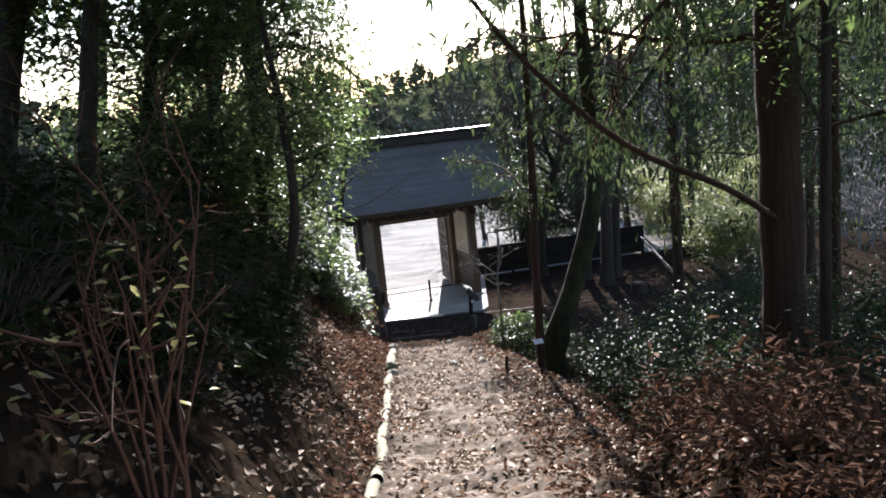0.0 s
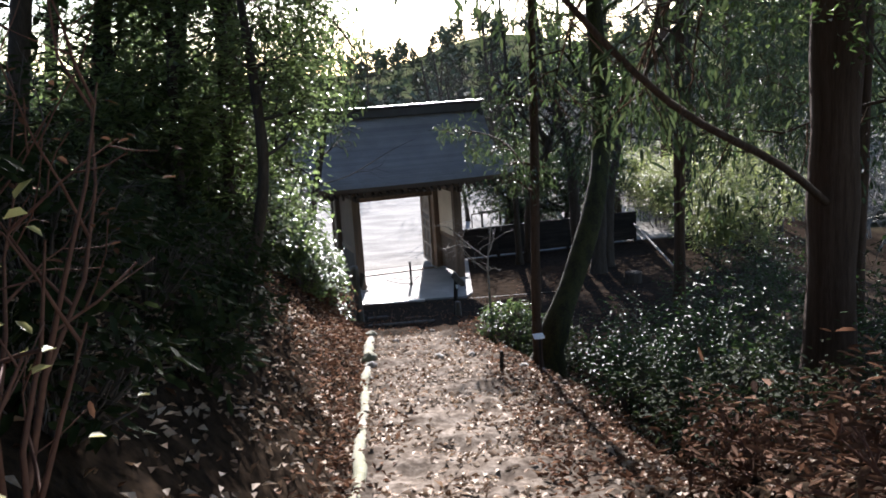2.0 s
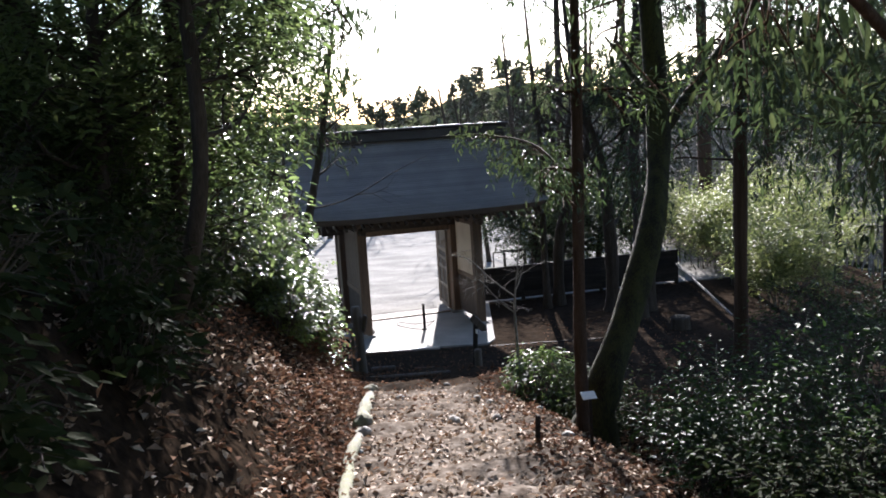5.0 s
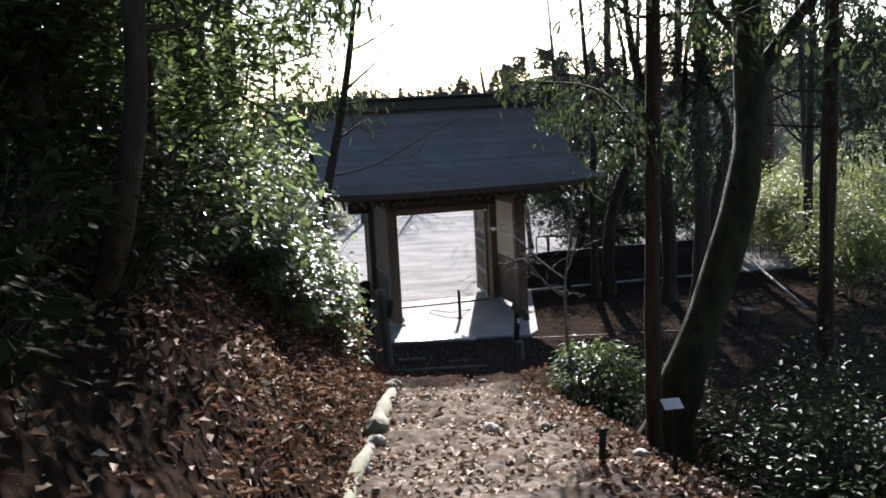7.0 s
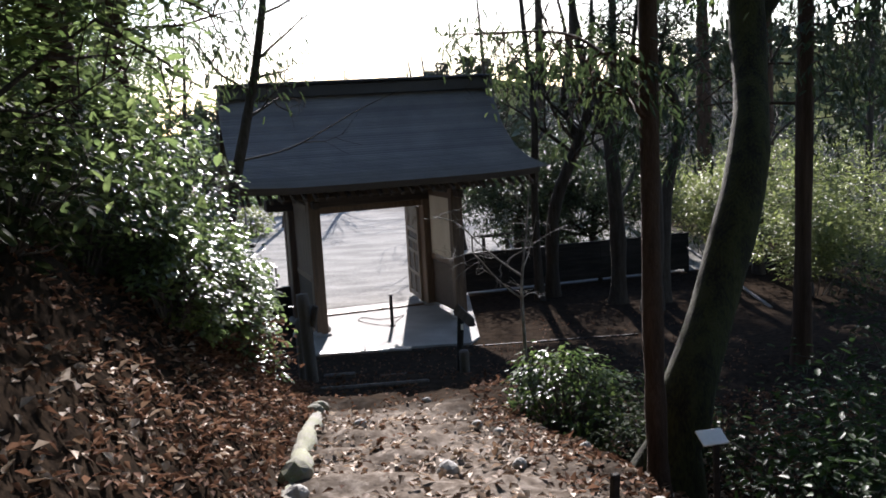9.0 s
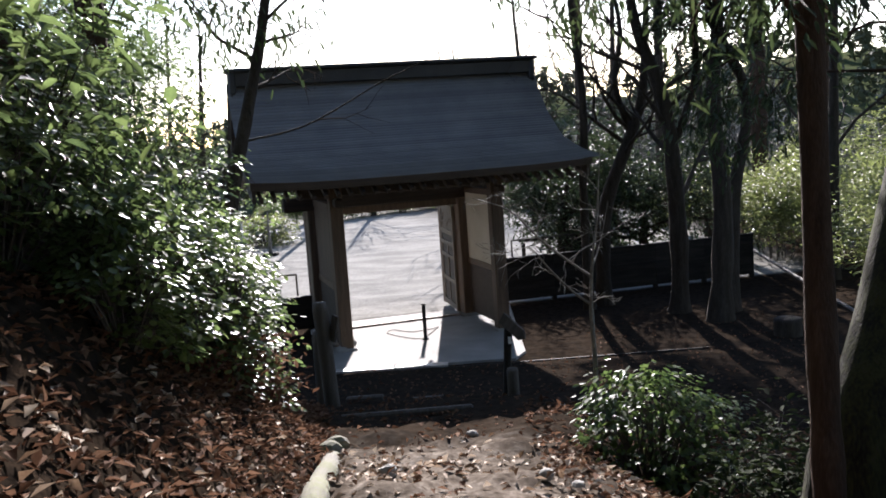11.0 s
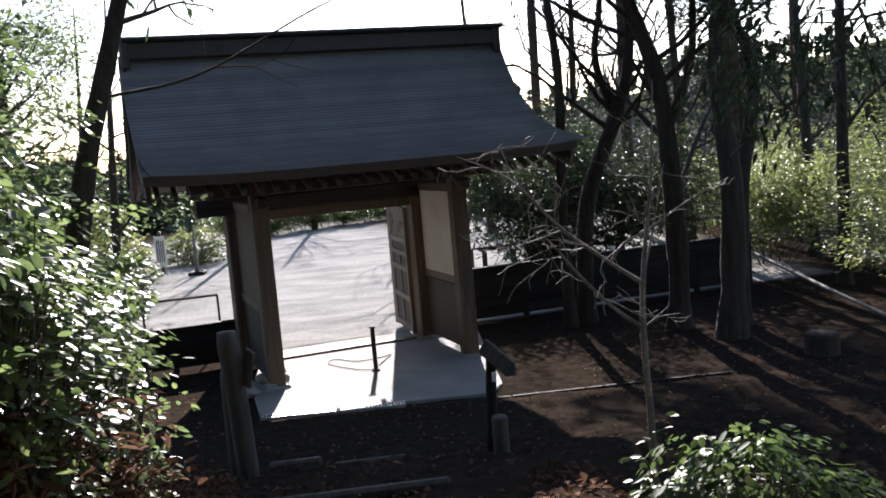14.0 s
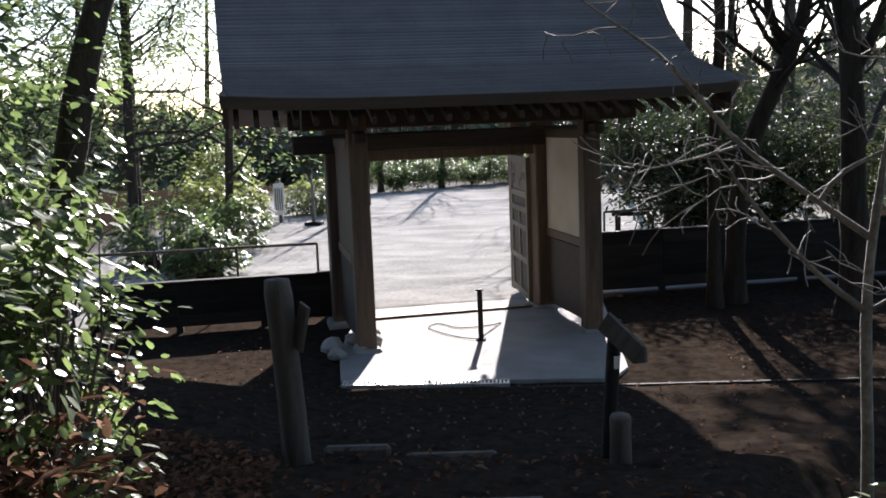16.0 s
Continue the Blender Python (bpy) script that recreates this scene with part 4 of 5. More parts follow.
# bare trees by the fence and the court
BARE = [(1.9, 17.5, 6.8, 0.11, -0.9, 0.2), (2.3, 21.5, 7.4, 0.12, -0.8, 0.2), (1.7, 26.0, 7.2, 0.11, -0.9, 0.0), (2.6, 13.6, 6.0, 0.09, -0.6, 0.1), (8.5, 11.5, 11, 0.14, -0.4, 0.2), (9.8, 6.0, 11, 0.13, 0.3, 0.2), (11.5, 11.0, 11, 0.14, -0.5, 0.1), (7.2, 20.0, 11, 0.15, 0.4, 0.1), (4.5, 23.0, 10, 0.14, -0.5, 0.0), (14.0, 9.0, 10, 0.12, 0.3, 0.1)]
for i, (x, y, h, r, lx, ly) in enumerate([(6.14, 2.25, 12, 0.2, 0.2, 0.3), (6.6, 3.1, 11, 0.15, 0.6, 0.2)]):
    tree("evergreen_oak", "dark-leaved evergreen by the board fence", "tree", [(x, y, 0), (x + 0.12, y, 2.2), (x - 0.12 + lx, y + ly, 4.2), (x + 0.25 * (1 - 2 * i), y + ly, 6.4), (x + lx, y + ly, h)], [r, r * 0.85, r * 0.7, r * 0.5, r * 0.15], 170 + i, limbs=11, limb_len=1.3, levels=2, start=0.6, leaf=M_NEEDLE, per_tip=20, scatter=0.14, size=(0.09, 0.035), bark=M_BARK, group="trees by the fence")
tree("bare_tree", "dark leafless tree with a swaying trunk by the board fence", "tree", [(5.63, 3.33, 0), (5.66, 3.3, 1.5), (5.45, 3.1, 4.0), (4.85, 3.0, 6.0), (4.5, 2.8, 9.5)], [0.19, 0.17, 0.14, 0.1, 0.03], 80, limbs=13, limb_len=2.6, levels=3, start=0.35, up=0.35, kids=3, bark=M_BARK, group="bare trees",
     extra=[([(5.55, 3.2, 3.2), (6.0, 3.1, 4.4), (6.1, 3.0, 6.0), (6.5, 2.9, 8.0)], [0.09, 0.07, 0.05, 0.02], 1.2)])
tree("bare_tree", "leafless forked tree leaning over the board fence", "tree", [(4.3, 4.6, 0), (4.4, 4.4, 2.0), (5.0, 4.3, 3.6), (5.3, 4.3, 4.7), (5.5, 4.3, 8.0)], [0.16, 0.14, 0.12, 0.09, 0.02], 81, limbs=11, limb_len=2.4, levels=3, start=0.4, up=0.35, kids=3, bark=M_BARK, group="bare trees",
     extra=[([(5.0, 4.35, 3.6), (4.7, 4.3, 4.6), (4.85, 4.3, 5.8), (4.5, 4.2, 7.5)], [0.08, 0.065, 0.05, 0.02], 1.2)])
tree("bare_tree", "slender leafless tree beside the gate", "tree", [(3.95, 4.2, 0), (3.9, 4.0, 2.3), (3.95, 3.8, 4.2), (3.8, 3.8, 6.2), (3.6, 3.6, 9.5)], [0.1, 0.09, 0.08, 0.06, 0.02], 82, limbs=11, limb_len=2.4, levels=3, start=0.42, up=0.35, kids=3, bark=M_BARK, group="bare trees")
for i, (x, y, h, r, lx, ly) in enumerate(BARE):
    tree("bare_tree", "leafless grey tree beyond the board fence", "tree", upright(x, y, h, (lx, ly)), [r, r * 0.85, r * 0.6, r * 0.2], 84 + i, limbs=9, limb_len=2.8, levels=3, start=0.26, spread=0.75, up=0.35, kids=3, bark=M_BARK, group="bare trees")
for i, (x, y, h, r) in enumerate([(11.8, 17.1, 15, 0.3), (16.0, 22.0, 15, 0.25)]):
    tree("cedar_tree", "tall reddish cedar beyond the court", "tree", upright(x, y, h), [r, r * 0.9, r * 0.65, r * 0.2], 95 + i,
         limbs=18, limb_len=2.4, start=0.68, levels=1, leaf=M_NEEDLE, per_tip=30, scatter=0.3, size=(0.2, 0.06), bark=M_CEDAR, limb_r=0.2, droop=0.6, up=-0.2, kids=6, group="cedars")
for i, (x, y, h) in enumerate([(-6.5, 13.0, 8), (-9.5, 20.0, 9), (-5.0, 24.5, 7), (-8.5, 9.0, 7)]):
    tree("bare_tree", "leafless tree at the edge of the court", "tree", upright(x, y, h, (0.5, 0.2)), [0.12, 0.1, 0.07, 0.02], 100 + i, limbs=12, limb_len=2.2, levels=3, start=0.25, up=0.3, kids=3, bark=M_BARK, group="bare trees")

# added dense wood around, behind and over the path's head, mostly unseen, dims skylight
for i, (x, y, h, r) in enumerate([(-3.4, -21.5, 11, 0.14), (-1.6, -27.5, 12, 0.16), (-0.6, -31.5, 12, 0.16), (3.6, -33.0, 12, 0.17), (6.0, -30.0, 13, 0.18), (-4.5, -30.0, 13, 0.17), (9.5, -27.0, 13, 0.18), (1.0, -37.0, 13, 0.18)]):
    tree("evergreen_tree", "dense dark evergreen added round the path's head to cut skylight", "tree", upright(x, y, h, (0.5 * math.sin(i * 1.3), 0.3 * math.cos(i * 2.7))), [r, r * 0.85, r * 0.6, r * 0.25], 120 + i,
         limbs=20, limb_len=2.9, leaf=M_LEAF, per_tip=12, scatter=0.28, start=0.12, size=(0.13, 0.065), group="evergreens on the bank")
for i, (x, y, h) in enumerate([(-3.2, -11.2, 6.5), (-1.9, -12.8, 4.2)]):
    tree("dense_evergreen", "dense leafy evergreen shading the bank", "tree", upright(x, y, h, (0.2, 0.1)), [0.09, 0.08, 0.055, 0.02], 180 + i,
         limbs=20, limb_len=1.9, leaf=M_GLOSSY, per_tip=13, scatter=0.22, start=0.1, size=(0.12, 0.06), group="evergreens on the bank")
# tall trees added for their crowns, out of view, which block the zenith sky
for i, (x, y) in enumerate([(-4.4, -18.4), (8.4, -22.0), (-3.6, -23.6), (6.0, -28.5), (-0.6, -30.5), (10.5, -17.5), (-5.0, -13.6)]):
    tree("added_canopy_tree", "tall evergreen added so its unseen crown closes over the path", "tree", upright(x, y, 15.5, (0.75 * (1.6 - x), -0.5)), [0.2, 0.17, 0.13, 0.05], 160 + i,
         limbs=17, limb_len=5.0, leaf=M_LEAF, per_tip=9, scatter=0.4, start=0.6, size=(0.34, 0.2), angle=1.3, up=0.0, group="tall evergreens")
for i, (x, y, h) in enumerate([(-9.0, 13.0, 9.5), (-8.2, 4.5, 8.5), (-11.5, 19.0, 12.0)]):
    tree("garden_tree", "leafy evergreen tree standing beside the court", "tree", upright(x, y, h, (0.3, 0.1)), [0.16, 0.13, 0.09, 0.03], 360 + i,
         limbs=20, limb_len=2.6, leaf=M_GLOSSY, per_tip=12, scatter=0.3, start=0.2, size=(0.15, 0.08), group="garden trees")
for i, (x, y, h) in enumerate([(3.9, 9.4, 2.8), (6.2, 10.0, 2.6)]):
    tree("pine_tree", "low dark spreading pine behind the board fence", "tree", upright(x, y, h, (0.4, 0.3)), [0.13, 0.11, 0.08, 0.03], 140 + i,
         limbs=22, limb_len=2.2, leaf=M_NEEDLE, per_tip=18, scatter=0.24, start=0.25, size=(0.17, 0.05), up=0.0, group="pines")

for i, (x, y, h) in enumerate([(-3.0, 33.0, 7.5), (1.5, 33.5, 7), (4.6, 33.0, 8), (-5.6, 31.5, 7)]):
    tree("bare_tree", "leafless tree beyond the court's far edge", "tree", upright(x, y, h, (0.5, 0.2)), [0.13, 0.11, 0.07, 0.02], 150 + i, limbs=16, limb_len=3.2, levels=3, start=0.2, up=0.3, kids=3, bark=M_BARK, group="bare trees")

# trees added so that crowns above the view keep sun off the bank
for i, (x, y, h, lx) in enumerate([(-3.6, -17.5, 8.0, 1.9), (-3.3, -14.6, 8.0, 1.6), (-3.5, -11.8, 8.5, 1.8), (-3.2, -9.0, 9.0, 1.7), (-4.4, -19.8, 7.5, 2.4), (-5.6, -13.0, 9.0, 1.6), (-5.4, -8.6, 9.5, 1.6)]):
    tree("added_shade_tree", "evergreen added on the bank, its high unseen crown shading it", "tree", upright(x, y, h, (lx, 0.2)), [0.13, 0.11, 0.08, 0.03], 340 + i,
         limbs=22, limb_len=2.9, leaf=M_LEAF, per_tip=13, scatter=0.3, start=0.55, size=(0.2, 0.11), up=0.05, angle=1.2, group="evergreens on the bank")
# two more, added to shade the ground right of the gate
for i, (x, y, h) in enumerate([(8.8, 19.0, 17.0), (6.4, 22.5, 17.0)]):
    tree("added_shade_tree", "tall evergreen added beyond the fence, its unseen crown shading the ground", "tree", upright(x, y, h, (0.3, 0.2)), [0.2, 0.17, 0.13, 0.05], 350 + i,
         limbs=22, limb_len=3.6, leaf=M_LEAF, per_tip=13, scatter=0.35, start=0.68, size=(0.24, 0.14), up=0.05, angle=1.2, group="tall evergreens")

# bushes
for i, (x, y, sx, sy, h, n) in enumerate([(-2.35, -5.9, 1.5, 1.6, 3.5, 330), (-1.7, -7.4, 1.05, 1.1, 2.2, 330), (-1.3, -6.2, 0.9, 0.9, 1.9, 190), (-2.1, -8.7, 1.1, 1.0, 1.9, 270), (-3.2, -7.2, 1.6, 1.5, 4.6, 480), (-3.5, -4.4, 1.1, 1.0, 3.4, 210), (-1.05, -7.3, 0.7, 0.8, 1.2, 200), (-1.35, -8.3, 0.75, 0.75, 1.1, 190), (-1.75, -6.6, 0.9, 0.9, 1.3, 230), (-2.4, -7.6, 0.9, 0.9, 1.5, 210), (-1.25, -9.4, 0.75, 0.75, 0.9, 170), (-1.9, -10.0, 0.9, 0.8, 1.2, 190), (-0.95, -8.9, 0.7, 0.8, 1.15, 230), (-0.8, -7.9, 0.6, 0.7, 1.25, 220), (-1.7, -9.0, 0.8, 0.8, 1.6, 230), (-0.75, -6.6, 0.6, 0.7, 1.2, 200), (-0.85, -9.7, 0.55, 0.6, 0.8, 140), (-1.5, -9.9, 0.8, 0.7, 1.1, 170)]):
    spray_bush("camellia_bush", "glossy-leaved evergreen bush overhanging the path, glinting in the sun", (x, y), (sx, sy), h, 401 + i, n, M_GLOSSY, (0.07, 0.04), 19)
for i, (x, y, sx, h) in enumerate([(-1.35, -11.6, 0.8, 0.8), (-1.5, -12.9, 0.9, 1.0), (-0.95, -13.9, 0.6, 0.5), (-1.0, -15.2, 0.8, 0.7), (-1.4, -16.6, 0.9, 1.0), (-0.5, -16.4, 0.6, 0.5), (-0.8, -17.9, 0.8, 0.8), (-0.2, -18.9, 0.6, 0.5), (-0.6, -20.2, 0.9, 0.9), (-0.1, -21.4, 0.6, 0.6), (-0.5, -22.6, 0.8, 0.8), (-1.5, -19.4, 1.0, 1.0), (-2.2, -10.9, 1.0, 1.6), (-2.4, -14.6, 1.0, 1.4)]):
    spray_bush("bank_bush", "low evergreen cover on the bank, coloured dark for its shade", (x, y), (sx, sx), h, 430 + i, 110, M_SHADELEAF, (0.1, 0.048), 10, "undergrowth")
for i, (x, y, sx, h) in enumerate([(-0.75, -8.0, 0.5, 0.4), (-1.1, -9.0, 0.7, 0.45), (-0.7, -6.9, 0.5, 0.4)]):
    shrub("dry_fern", "withered russet fern at the foot of the bushes", (x, y), (sx, sx), h, 420 + i, 14, M_RUSSET, 4, (0.1, 0.035), bark=M_REDTWIG, levels=1, scatter=0.12, group="ferns")
shrub("camellia_bush", "tall glossy evergreen bush on the bank", (-3.2, -9.4), (1.4, 1.5), 2.4, 204, 22, M_GLOSSY, 11, (0.12, 0.055))
shrub("camellia_bush", "tall glossy evergreen bush on the bank", (-2.4, -12.2), (1.2, 1.6), 2.2, 205, 20, M_LEAF, 11, (0.12, 0.055))
spray_bush("camellia_bush", "low evergreen bush at the path's lower edge", (2.85, -7.3), (0.95, 0.75), 1.0, 206, 230, M_LEAF, (0.075, 0.042), 17)
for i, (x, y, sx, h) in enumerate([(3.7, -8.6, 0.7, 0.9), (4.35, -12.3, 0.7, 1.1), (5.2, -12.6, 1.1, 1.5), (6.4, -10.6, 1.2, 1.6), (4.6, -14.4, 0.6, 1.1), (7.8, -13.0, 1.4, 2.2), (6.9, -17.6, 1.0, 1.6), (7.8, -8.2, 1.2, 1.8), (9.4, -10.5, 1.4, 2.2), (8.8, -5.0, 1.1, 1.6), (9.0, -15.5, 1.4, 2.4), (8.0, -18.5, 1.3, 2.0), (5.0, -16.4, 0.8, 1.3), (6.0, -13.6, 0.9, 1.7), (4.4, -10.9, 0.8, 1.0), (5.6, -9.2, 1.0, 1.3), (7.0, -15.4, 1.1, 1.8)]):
    shrub("evergreen_bush", "straggling evergreen undergrowth below the path, coloured dark for the shade", (x, y), (sx, sx), h, 220 + i, 10, M_SHADEGLOSS if i % 4 else M_SHADELEAF, 5, (0.085, 0.045), scatter=0.15)
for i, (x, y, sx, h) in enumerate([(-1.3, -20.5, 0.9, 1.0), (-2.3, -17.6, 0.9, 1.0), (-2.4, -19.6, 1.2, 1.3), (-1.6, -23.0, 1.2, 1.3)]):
    shrub("bank_undergrowth", "tangled undergrowth on the bank, coloured dark for its shade", (x, y), (sx, sx), h, 320 + i, 14, M_SHADELEAF, 4, (0.09, 0.04), bark=M_TWIGDARK, scatter=0.16, group="undergrowth")
for i, (x, y, sx, h) in enumerate([(9.6, 9.6, 1.6, 2.2), (11.2, 11.4, 2.0, 2.4), (10.0, 3.0, 1.4, 1.8), (12.5, 6.0, 2.2, 2.6), (13.5, 15.0, 2.2, 3.0), (9.5, 15.5, 1.4, 2.2)]):
    shrub("light_bush", "bright yellow-green bush in the sun", (x, y), (sx, sx), h, 240 + i, 13, M_LIGHTLEAF, 14, (0.13, 0.05), scatter=0.18, base_z=max(ground_at(x, y), -1.0))
for i, (x, y, sx, h) in enumerate([(-7.6, 15.0, 1.3, 1.7), (-6.2, 12.4, 1.0, 1.2), (-8.4, 18.0, 1.5, 2.6), (-6.9, 9.6, 1.2, 1.5), (-6.2, 21.5, 1.3, 1.2), (-5.4, 8.2, 0.9, 1.0), (-7.3, 17.2, 0.8, 1.2)]):
    spray_bush("garden_bush", "sunlit garden bush beside the court", (x, y), (sx, sx), h, 250 + i, 190, M_GLOSSY if i % 2 else M_LIGHTLEAF, (0.14, 0.07), 14, "garden bushes")
for i in range(9):
    shrub("border_bush", "low dark bush along the court's far border", (-6.5 + i * 1.0, 30.4 + 0.7 * i), (1.0, 1.0), 1.1 + 0.3 * math.sin(i * 2.3), 260 + i, 6, M_LEAF, 12, (0.12, 0.06), scatter=0.16)
for i, (x, y, sx, h) in enumerate([(3.9, -21.6, 0.7, 0.4), (4.3, -20.2, 0.8, 0.4), (3.8, -19.4, 0.6, 0.35), (4.9, -21.0, 0.8, 0.4), (3.6, -22.6, 0.5, 0.35), (4.6, -19.0, 0.7, 0.35)]):
    shrub("dry_fern", "withered russet fern heaped beside the path", (x, y), (sx, sx), h, 425 + i, 16, M_RUSSET, 5, (0.1, 0.035), bark=M_REDTWIG, levels=1, scatter=0.14, group="ferns")
shrub("dry_shrub", "dry russet shrub with a few yellow leaves", (0.1, -22.6), (1.0, 1.3), 1.5, 280, 8, M_RUSSET, 1, (0.05, 0.024), bark=M_REDTWIG, levels=2, kids=3)
shrub("dry_shrub", "dry russet shrub with a few yellow leaves", (0.45, -23.2), (0.5, 0.8), 1.4, 281, 7, M_PALELEAF, 1, (0.065, 0.038), bark=M_REDTWIG, kids=2)
def bare_sapling():
    """A slim leafless stem forking low down, its pale limbs spreading sideways with fine twigs."""
    x, y = 2.45, -6.7
    z0 = ground_at(x, y)
    base = np.array([x, y, z0])
    t = thing("bare_sapling", "small bare grey sapling with fine sunlit twigs", "tree", tuple(base))
    rng = np.random.default_rng(290)
    limbs = [("trunk", [(x, y, z0 - 0.1), (2.47, -6.68, 1.5), (2.46, -6.66, 2.17), (2.5, -6.66, 2.62), (2.56, -6.64, 3.0), (2.62, -6.6, 3.6)], [0.026, 0.022, 0.02, 0.014, 0.01, 0.004], 0.35),
             ("limb", [(2.46, -6.66, 2.15), (2.28, -6.68, 2.3), (2.1, -6.68, 2.5), (1.98, -6.7, 2.66), (1.9, -6.8, 2.75)], [0.013, 0.011, 0.009, 0.006, 0.003], 0.9),
             ("limb", [(2.47, -6.66, 2.42), (2.3, -6.62, 2.55), (2.05, -6.52, 2.76), (1.88, -6.56, 2.95), (1.74, -6.66, 3.09), (1.56, -6.9, 3.19), (1.4, -7.2, 3.26)], [0.014, 0.012, 0.011, 0.009, 0.007, 0.005, 0.002], 0.95),
             ("limb", [(2.3, -6.62, 2.55), (2.38, -6.65, 2.66), (2.56, -6.65, 2.75), (2.75, -6.66, 2.87), (3.0, -6.7, 3.0)], [0.009, 0.008, 0.007, 0.005, 0.002], 0.5),
             ("limb", [(2.47, -6.67, 2.16), (2.55, -6.72, 2.22), (2.66, -6.78, 2.24)], [0.007, 0.005, 0.002], 0.3),
             ("limb", [(2.05, -6.52, 2.76), (1.86, -6.6, 2.72), (1.62, -6.7, 2.68)], [0.007, 0.005, 0.002], 1.0),
             ("limb", [(2.49, -6.66, 2.5), (2.6, -6.5, 2.72), (2.7, -6.45, 3.1)], [0.009, 0.007, 0.003], 0.5)]
    for name, pts, radii, twiggy in limbs:
        a, r = spline(pts, radii, 16)
        r = r * (1 + 0.08 * rng.normal(size=len(r)))
        v, q = tubes([(a - base, r)], 7)
        limb = piece(name, mesh_of(name, v, q, M_TWIG, True), t)
        lines = []
        for i in range(4, 17):
            if rng.random() < twiggy * (0.75 if name == "limb" else 0.35):
                grow(rng, a[i] - base, unit(rng.normal(size=3) * np.array([1, 1, 0.45]) + np.array([-0.25, 0, 0.1])), rng.uniform(0.16, 0.38), max(r[i] * 0.45, 0.0025), 1, lines, [], 0.7, 0.05, 3, 0.28)
        if lines:
            v, q = tubes([(p, np.maximum(k, 0.0016)) for p, k, _ in lines], 4)
            tagged(piece("twig_growth", mesh_of("twig_growth", v, q, M_TWIG, True), limb), kind="stuff")
    return t


bare_sapling()


def far_trees():
    """Distant wooded skyline: rough crowns in one mass."""
    rng = np.random.default_rng(77)
    c, w = [], []
    for _ in range(900):
        far, az = rng.uniform(75, 330), rng.uniform(-0.75, 1.1)
        x, y = far * math.sin(az), far * math.cos(az)
        z = ground_at(x, y)
        h, s = rng.uniform(5, 9), rng.uniform(1.6, 3.0)
        conic = rng.random() < 0.5
        k = 70
        u = rng.random(k) ** 0.7
        rad = s * (1 - u * (0.9 if conic else 0.3)) * np.sqrt(rng.random(k))
        a = rng.uniform(0, 2 * np.pi, k)
        c.append(np.stack([x + rad * np.cos(a), y + rad * np.sin(a), z + h * (0.15 + 0.85 * u)], 1))
        w.append(rng.normal(size=(k, 3)) + np.array([0, 0, 0.5]))
    tagged(new("far_woods", leaf_mesh("far_woods", np.concatenate(c), np.concatenate(w), 1.5, 1.2, M_FARWOOD, rng, plain=True)), "distant wooded hillside beyond the court", "woods", kind="stuff")


far_trees()


def brushwood():
    """Leafless brown and grey woodland on the slope beyond the fence."""
    rng = np.random.default_rng(78)
    lines = []
    for _ in range(220):
        far, az = rng.uniform(30, 80), rng.uniform(0.2, 1.0)
        x, y = far * math.sin(az), far * math.cos(az)
        z = ground_at(x, y)
        h = rng.uniform(4.5, 8)
        top = np.array([x + rng.normal(0, 1.3), y, z + h])
        foot = np.array([x, y, z - 0.3])
        lines.append((np.array([foot, (foot + top) / 2 + rng.normal(0, 0.4, 3), top]), np.array([0.07, 0.045, 0.015])))
        for k in range(34):
            f = rng.uniform(0.25, 1.0)
            p = foot + (top - foot) * f
            d = unit(rng.normal(size=3) * np.array([1, 1, 0.4]) + np.array([0, 0, 0.7])) * rng.uniform(0.8, 2.4) * (1.3 - f * 0.7)
            lines.append((np.array([p, p + d * 0.5 + rng.normal(0, 0.12, 3), p + d]), np.array([0.03, 0.022, 0.008])))
    v, q = tubes(lines, 3)
    tagged(new("brushwood", mesh_of("brushwood", v, q, M_TWIG)), "leafless brown woodland on the slope beyond the fence", "woods", kind="stuff")


brushwood()


def scatter_leaves(name, label, n, seed, area, mat, size, weight, lift=0.012):
    rng = np.random.default_rng(seed)
    x, y = rng.uniform(area[0], area[1], n), rng.uniform(area[2], area[3], n)
    keep = rng.random(n) < weight(x, y)
    x, y = x[keep], y[keep]
    c = np.stack([x, y, land(x, y) + lift + rng.uniform(0, 0.025, len(x))], 1)
    w = rng.normal(size=(len(x), 3)) * np.array([1, 1, 0.35])
    tagged(new(name, leaf_mesh(name, c, w, *size, mat, rng, 0.3, plain=True)), label, "leaf litter", kind="stuff")


def on_path(x, y):
    return (x > log_line(y)) & (x < path_right(y))


scatter_leaves("fallen_leaves", "dry fallen leaves strewn over the path", 52000, 301, (-0.8, 4.5, -27, -5), M_DRY, (0.085, 0.05),
               lambda x, y: np.where(on_path(x, y), 0.4, 0.4) * np.clip(0.6 + 0.5 * np.sin(2.1 * x + 1.1 * y) * np.sin(1.3 * x - 1.9 * y + 1), 0.12, 1) * (1 - step(-9.0, -6.8, y)))
scatter_leaves("fallen_leaves", "russet dead leaves thick on the bank", 60000, 302, (-4.0, 1.2, -27, -3.6), M_RUSSET, (0.09, 0.045),
               lambda x, y: np.where(x < log_line(y), 0.85 * np.exp(-((log_line(y) - x) / np.interp(y, [-20, -14, -11, -8], [0.25, 0.6, 1.3, 1.8])) ** 2) + 0.015 + 0.235 * step(-17, -11, y), 0.05))
scatter_leaves("fallen_leaves", "russet dead leaves along the path's lower edge", 40000, 303, (1.8, 8.0, -27, -5), M_RUSSET, (0.09, 0.045),
               lambda x, y: np.where(x > path_right(y) - 0.5, 0.6, 0.02))
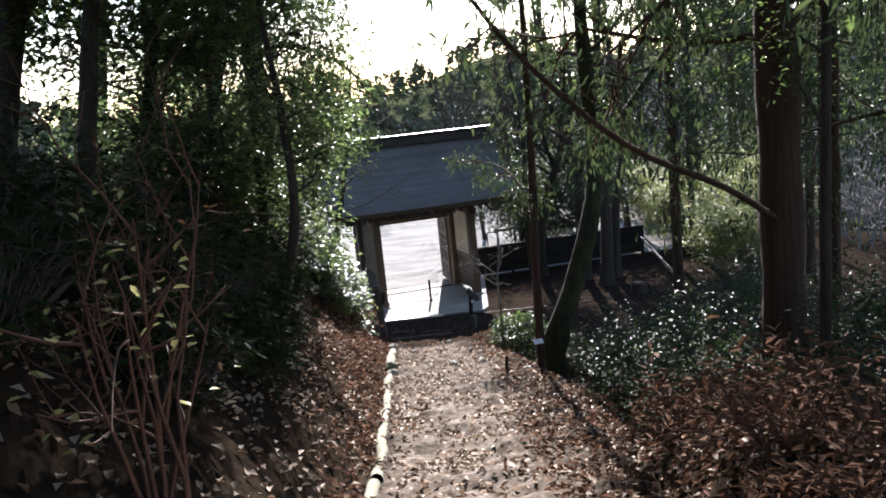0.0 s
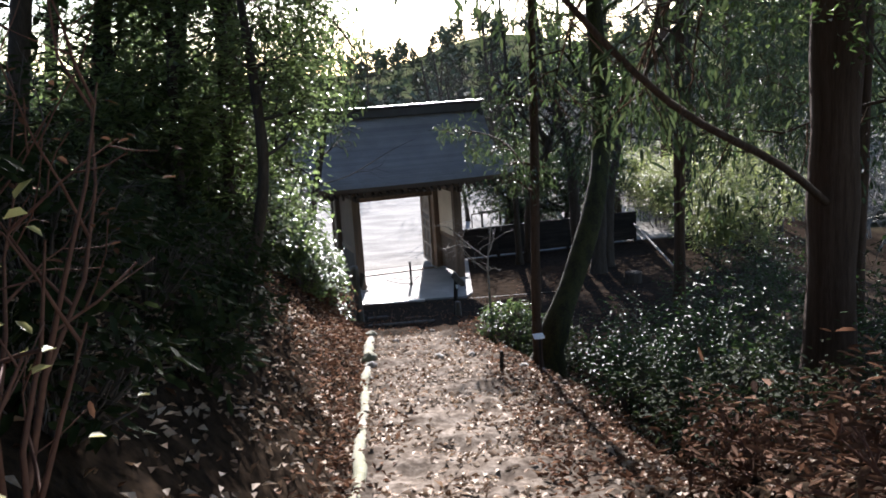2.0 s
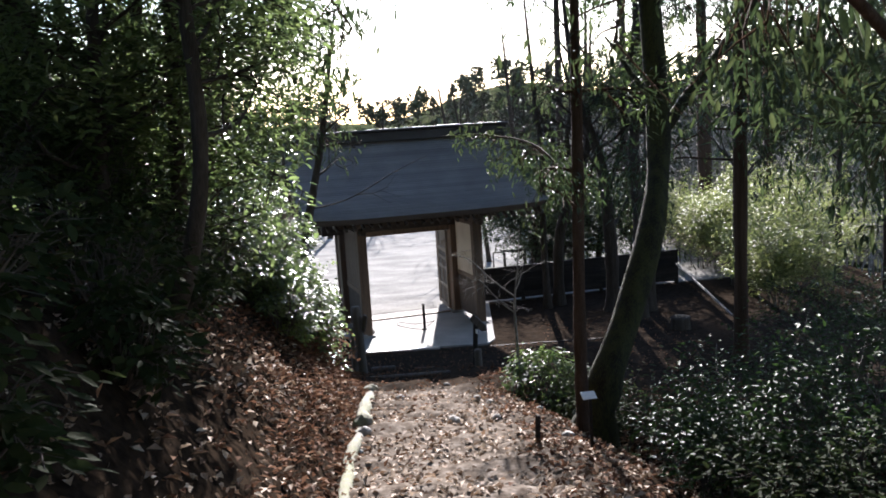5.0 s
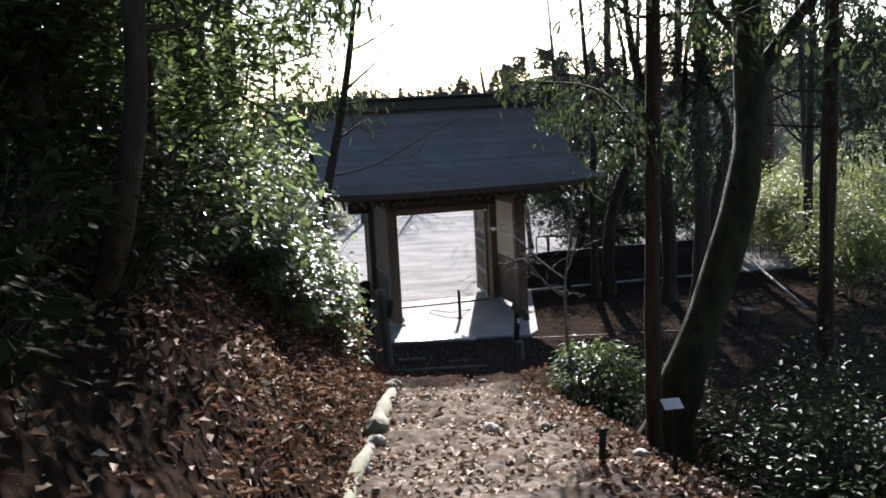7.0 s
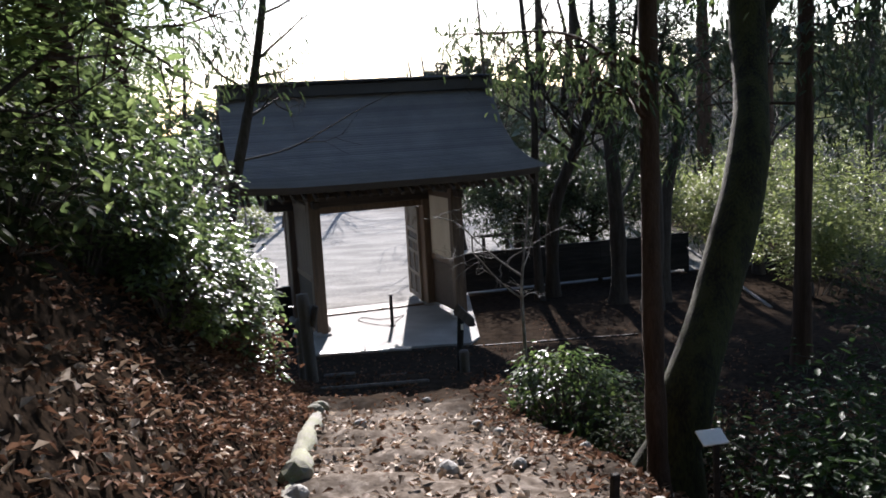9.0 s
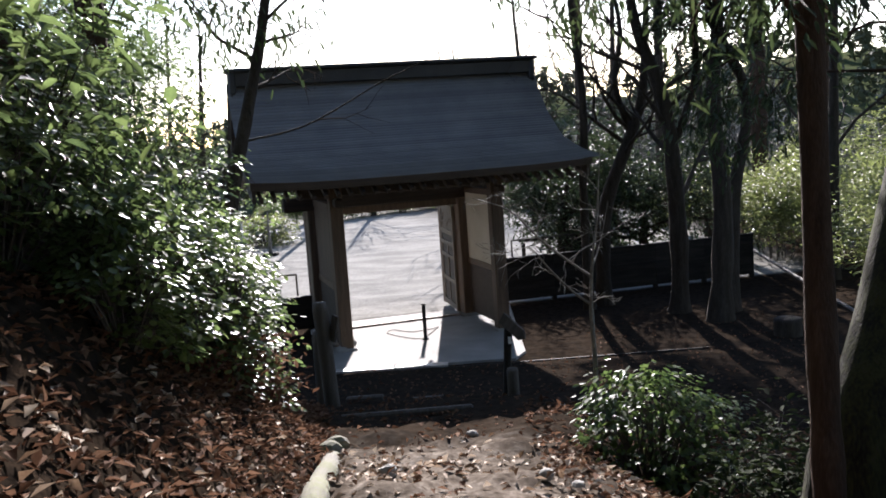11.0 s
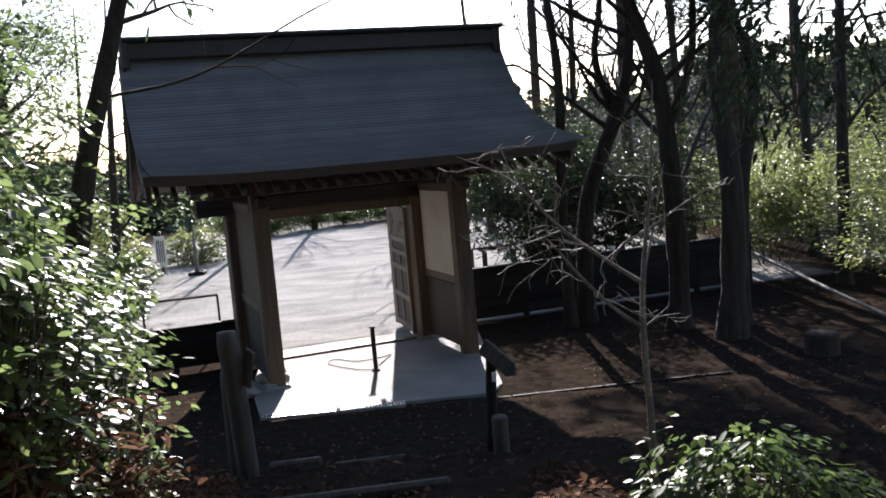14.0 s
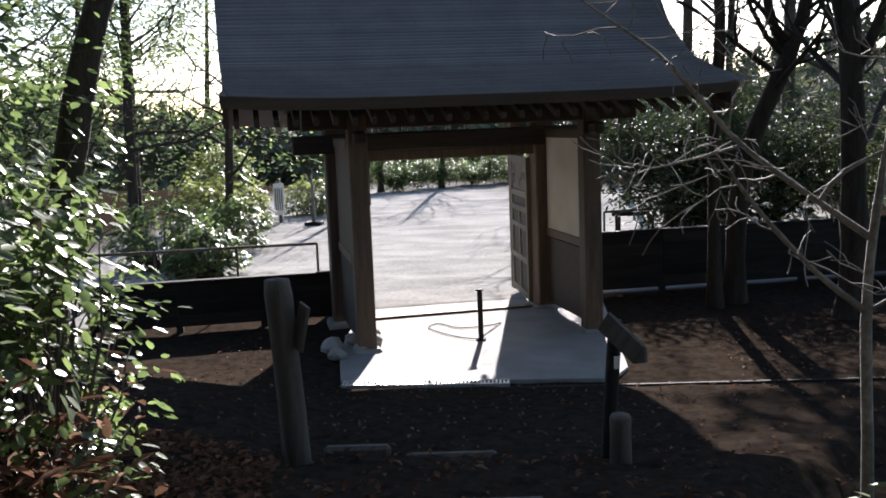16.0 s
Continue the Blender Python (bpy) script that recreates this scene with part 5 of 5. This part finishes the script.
scatter_leaves("fallen_leaves", "scattered leaves on the trodden ground before the gate", 8000, 304, (-3, 7, -7.4, 2.5), M_RUSSET, (0.06, 0.035),
               lambda x, y: np.where((y < 0) | (x > 3.5) | (x < -2), 0.3, 0.015))


def log_kerb():
    for i, (y0, y1) in enumerate([(-28.0, -23.6), (-23.4, -19.3), (-19.1, -15.2), (-15.0, -11.3), (-11.15, -7.9)]):
        ys = np.linspace(y0, y1, 7)
        rng = np.random.default_rng(i)
        pts = [(float(log_line(y)) + rng.normal(0, 0.015), y, float(path_height(y)) + 0.0 + rng.normal(0, 0.01)) for y in ys]
        t = thing("kerb_log", "pale mossy log edging the path", "log", pts[3], group="kerb logs")
        a, r = spline(pts, list((0.062 if y1 < -11 else 0.09) + rng.normal(0, 0.007, 7)), 24)
        v, q = tubes([(a, r * (1 + 0.05 * rng.normal(size=len(r))))], 12)
        n = len(v)
        ends = np.stack([a[0], a[-1]])
        v2 = np.concatenate([v, ends])
        k = np.arange(12)
        caps = np.concatenate([np.stack([np.full(12, n), np.roll(k, -1), k, k], 1), np.stack([np.full(12, n + 1), n - 12 + k, n - 12 + np.roll(k, -1), n - 12 + np.roll(k, -1)], 1)])
        piece("stem", mesh_of("stem", v2 - np.array(pts[3]), q, M_MOSS, True), t)
    rng = random.Random(4)
    for y in (-7.7, -7.35, -11.2):
        rock("kerb_stone", float(log_line(y)) + rng.uniform(-0.04, 0.04), y, rng.uniform(0.1, 0.14), rng, "mossy rounded stone edging the path", "kerb stones", None, M_MOSS)
    for k in range(12):
        x, y = rng.uniform(0.3, 3.0), rng.uniform(-13, -5)
        rock("path_stone", x, y, rng.uniform(0.04, 0.09), rng, "small half-buried stone in the path", "path stones")


log_kerb()


def small_markers():
    s = thing("marker_stake", "short dark wooden stake beside the path", "stake", (2.32, -12.68, ground_at(2.32, -12.68)))
    part("shaft", box(0.045, 0.045, 0.4, (0, 0, -0.1), 0.006, (2, 3, 20)), M_FENCE, s)
    p = thing("name_plate", "small white tilted plate on a thin stake by the tree", "sign", (2.87, -12.81, ground_at(2.87, -12.81)))
    h = 2.5 - ground_at(2.87, -12.81)
    part("stake", box(0.03, 0.03, h + 0.1, (0, 0.01, -0.1), 0.003), M_FENCE, p)
    part("plate", box(0.15, 0.012, 0.11, (0, 0, 0), 0.003), M_WHITE, p, "white painted plate", pose(0, 0.0, h + 0.0, -62, 0, 12))
    q = thing("notice_board", "white notice board on a post in the garden", "sign", (-6.8, 19.0, ground_at(-6.8, 19.0)))
    part("post", box(0.1, 0.1, 1.5, (0, 0.05, -0.1), 0.01), M_WOOD, q)
    part("board", box(0.34, 0.04, 1.0, (0, -0.02, 0.25), 0.01), M_WHITE, q, "white board with faded lines of writing")
    for i in range(4):
        part("writing", box(0.03, 0.006, 0.7, (-0.1 + 0.067 * i, -0.044, 0.4), 0.0), M_INK, q)
    b = thing("pole_on_base", "thin grey pole standing in a heavy black base", "pole", (-5.45, 17.9, ground_at(-5.45, 17.9)))
    part("base", box(0.5, 0.5, 0.14, (0, 0, -0.02), 0.03), M_FENCE, b)
    piece("pole", mesh_of("pole", *tubes([([(0, 0, 0.1), (0, 0, 0.5), (0, 0, 1.6)], [0.07, 0.06, 0.02])], 10), M_TWIG, True), b)
    tb = thing("round_stand", "dark drum-shaped stand with a pale sunlit top", "stand", (4.6, 11.0, ground_at(4.6, 11.0)))
    turned_post("top", 0.06, 0.55, M_PLASTER, tb, "pale sunlit round top", (0, 0), 24, 0.0).matrix_basis = pose(0, 0, 1.02)
    turned_post("pedestal", 1.03, 0.47, M_FENCE, tb, "", (0, 0), 20, 0.0)
    rk = thing("timber_trestle", "dark timber trestle standing in the court", "trestle", (3.4, 10.4, ground_at(3.4, 10.4)))
    for x in (-0.35, 0.35):
        for y in (-0.2, 0.2):
            part("leg", box(0.06, 0.06, 0.85, (x, y, -0.02), 0.006, (12 if y < 0 else -12, 0, 0)), M_FENCE, rk)
    part("beam", box(0.95, 0.09, 0.09, (0, 0.0, 0.78), 0.008), M_FENCE, rk)
    st = thing("tree_stump", "sawn tree stump beside the trees", "stump", (6.87, 0.68, ground_at(6.87, 0.68)))
    turned_post("trunk", 0.32, 0.24, M_BARK, st, "", (0, 0), 18, 0.0)
    r = thing("bamboo_rail", "pale fallen bamboo pole along the slope", "pole", (0, 0, 0))
    piece("cane", mesh_of("cane", *tubes([spline([(8.0, 6.0, 0.7), (8.1, 3.5, 0.45), (8.1, 0.5, 0.25)], [0.035, 0.035, 0.03], 14)], 8), M_TWIG, True), r)


small_markers()
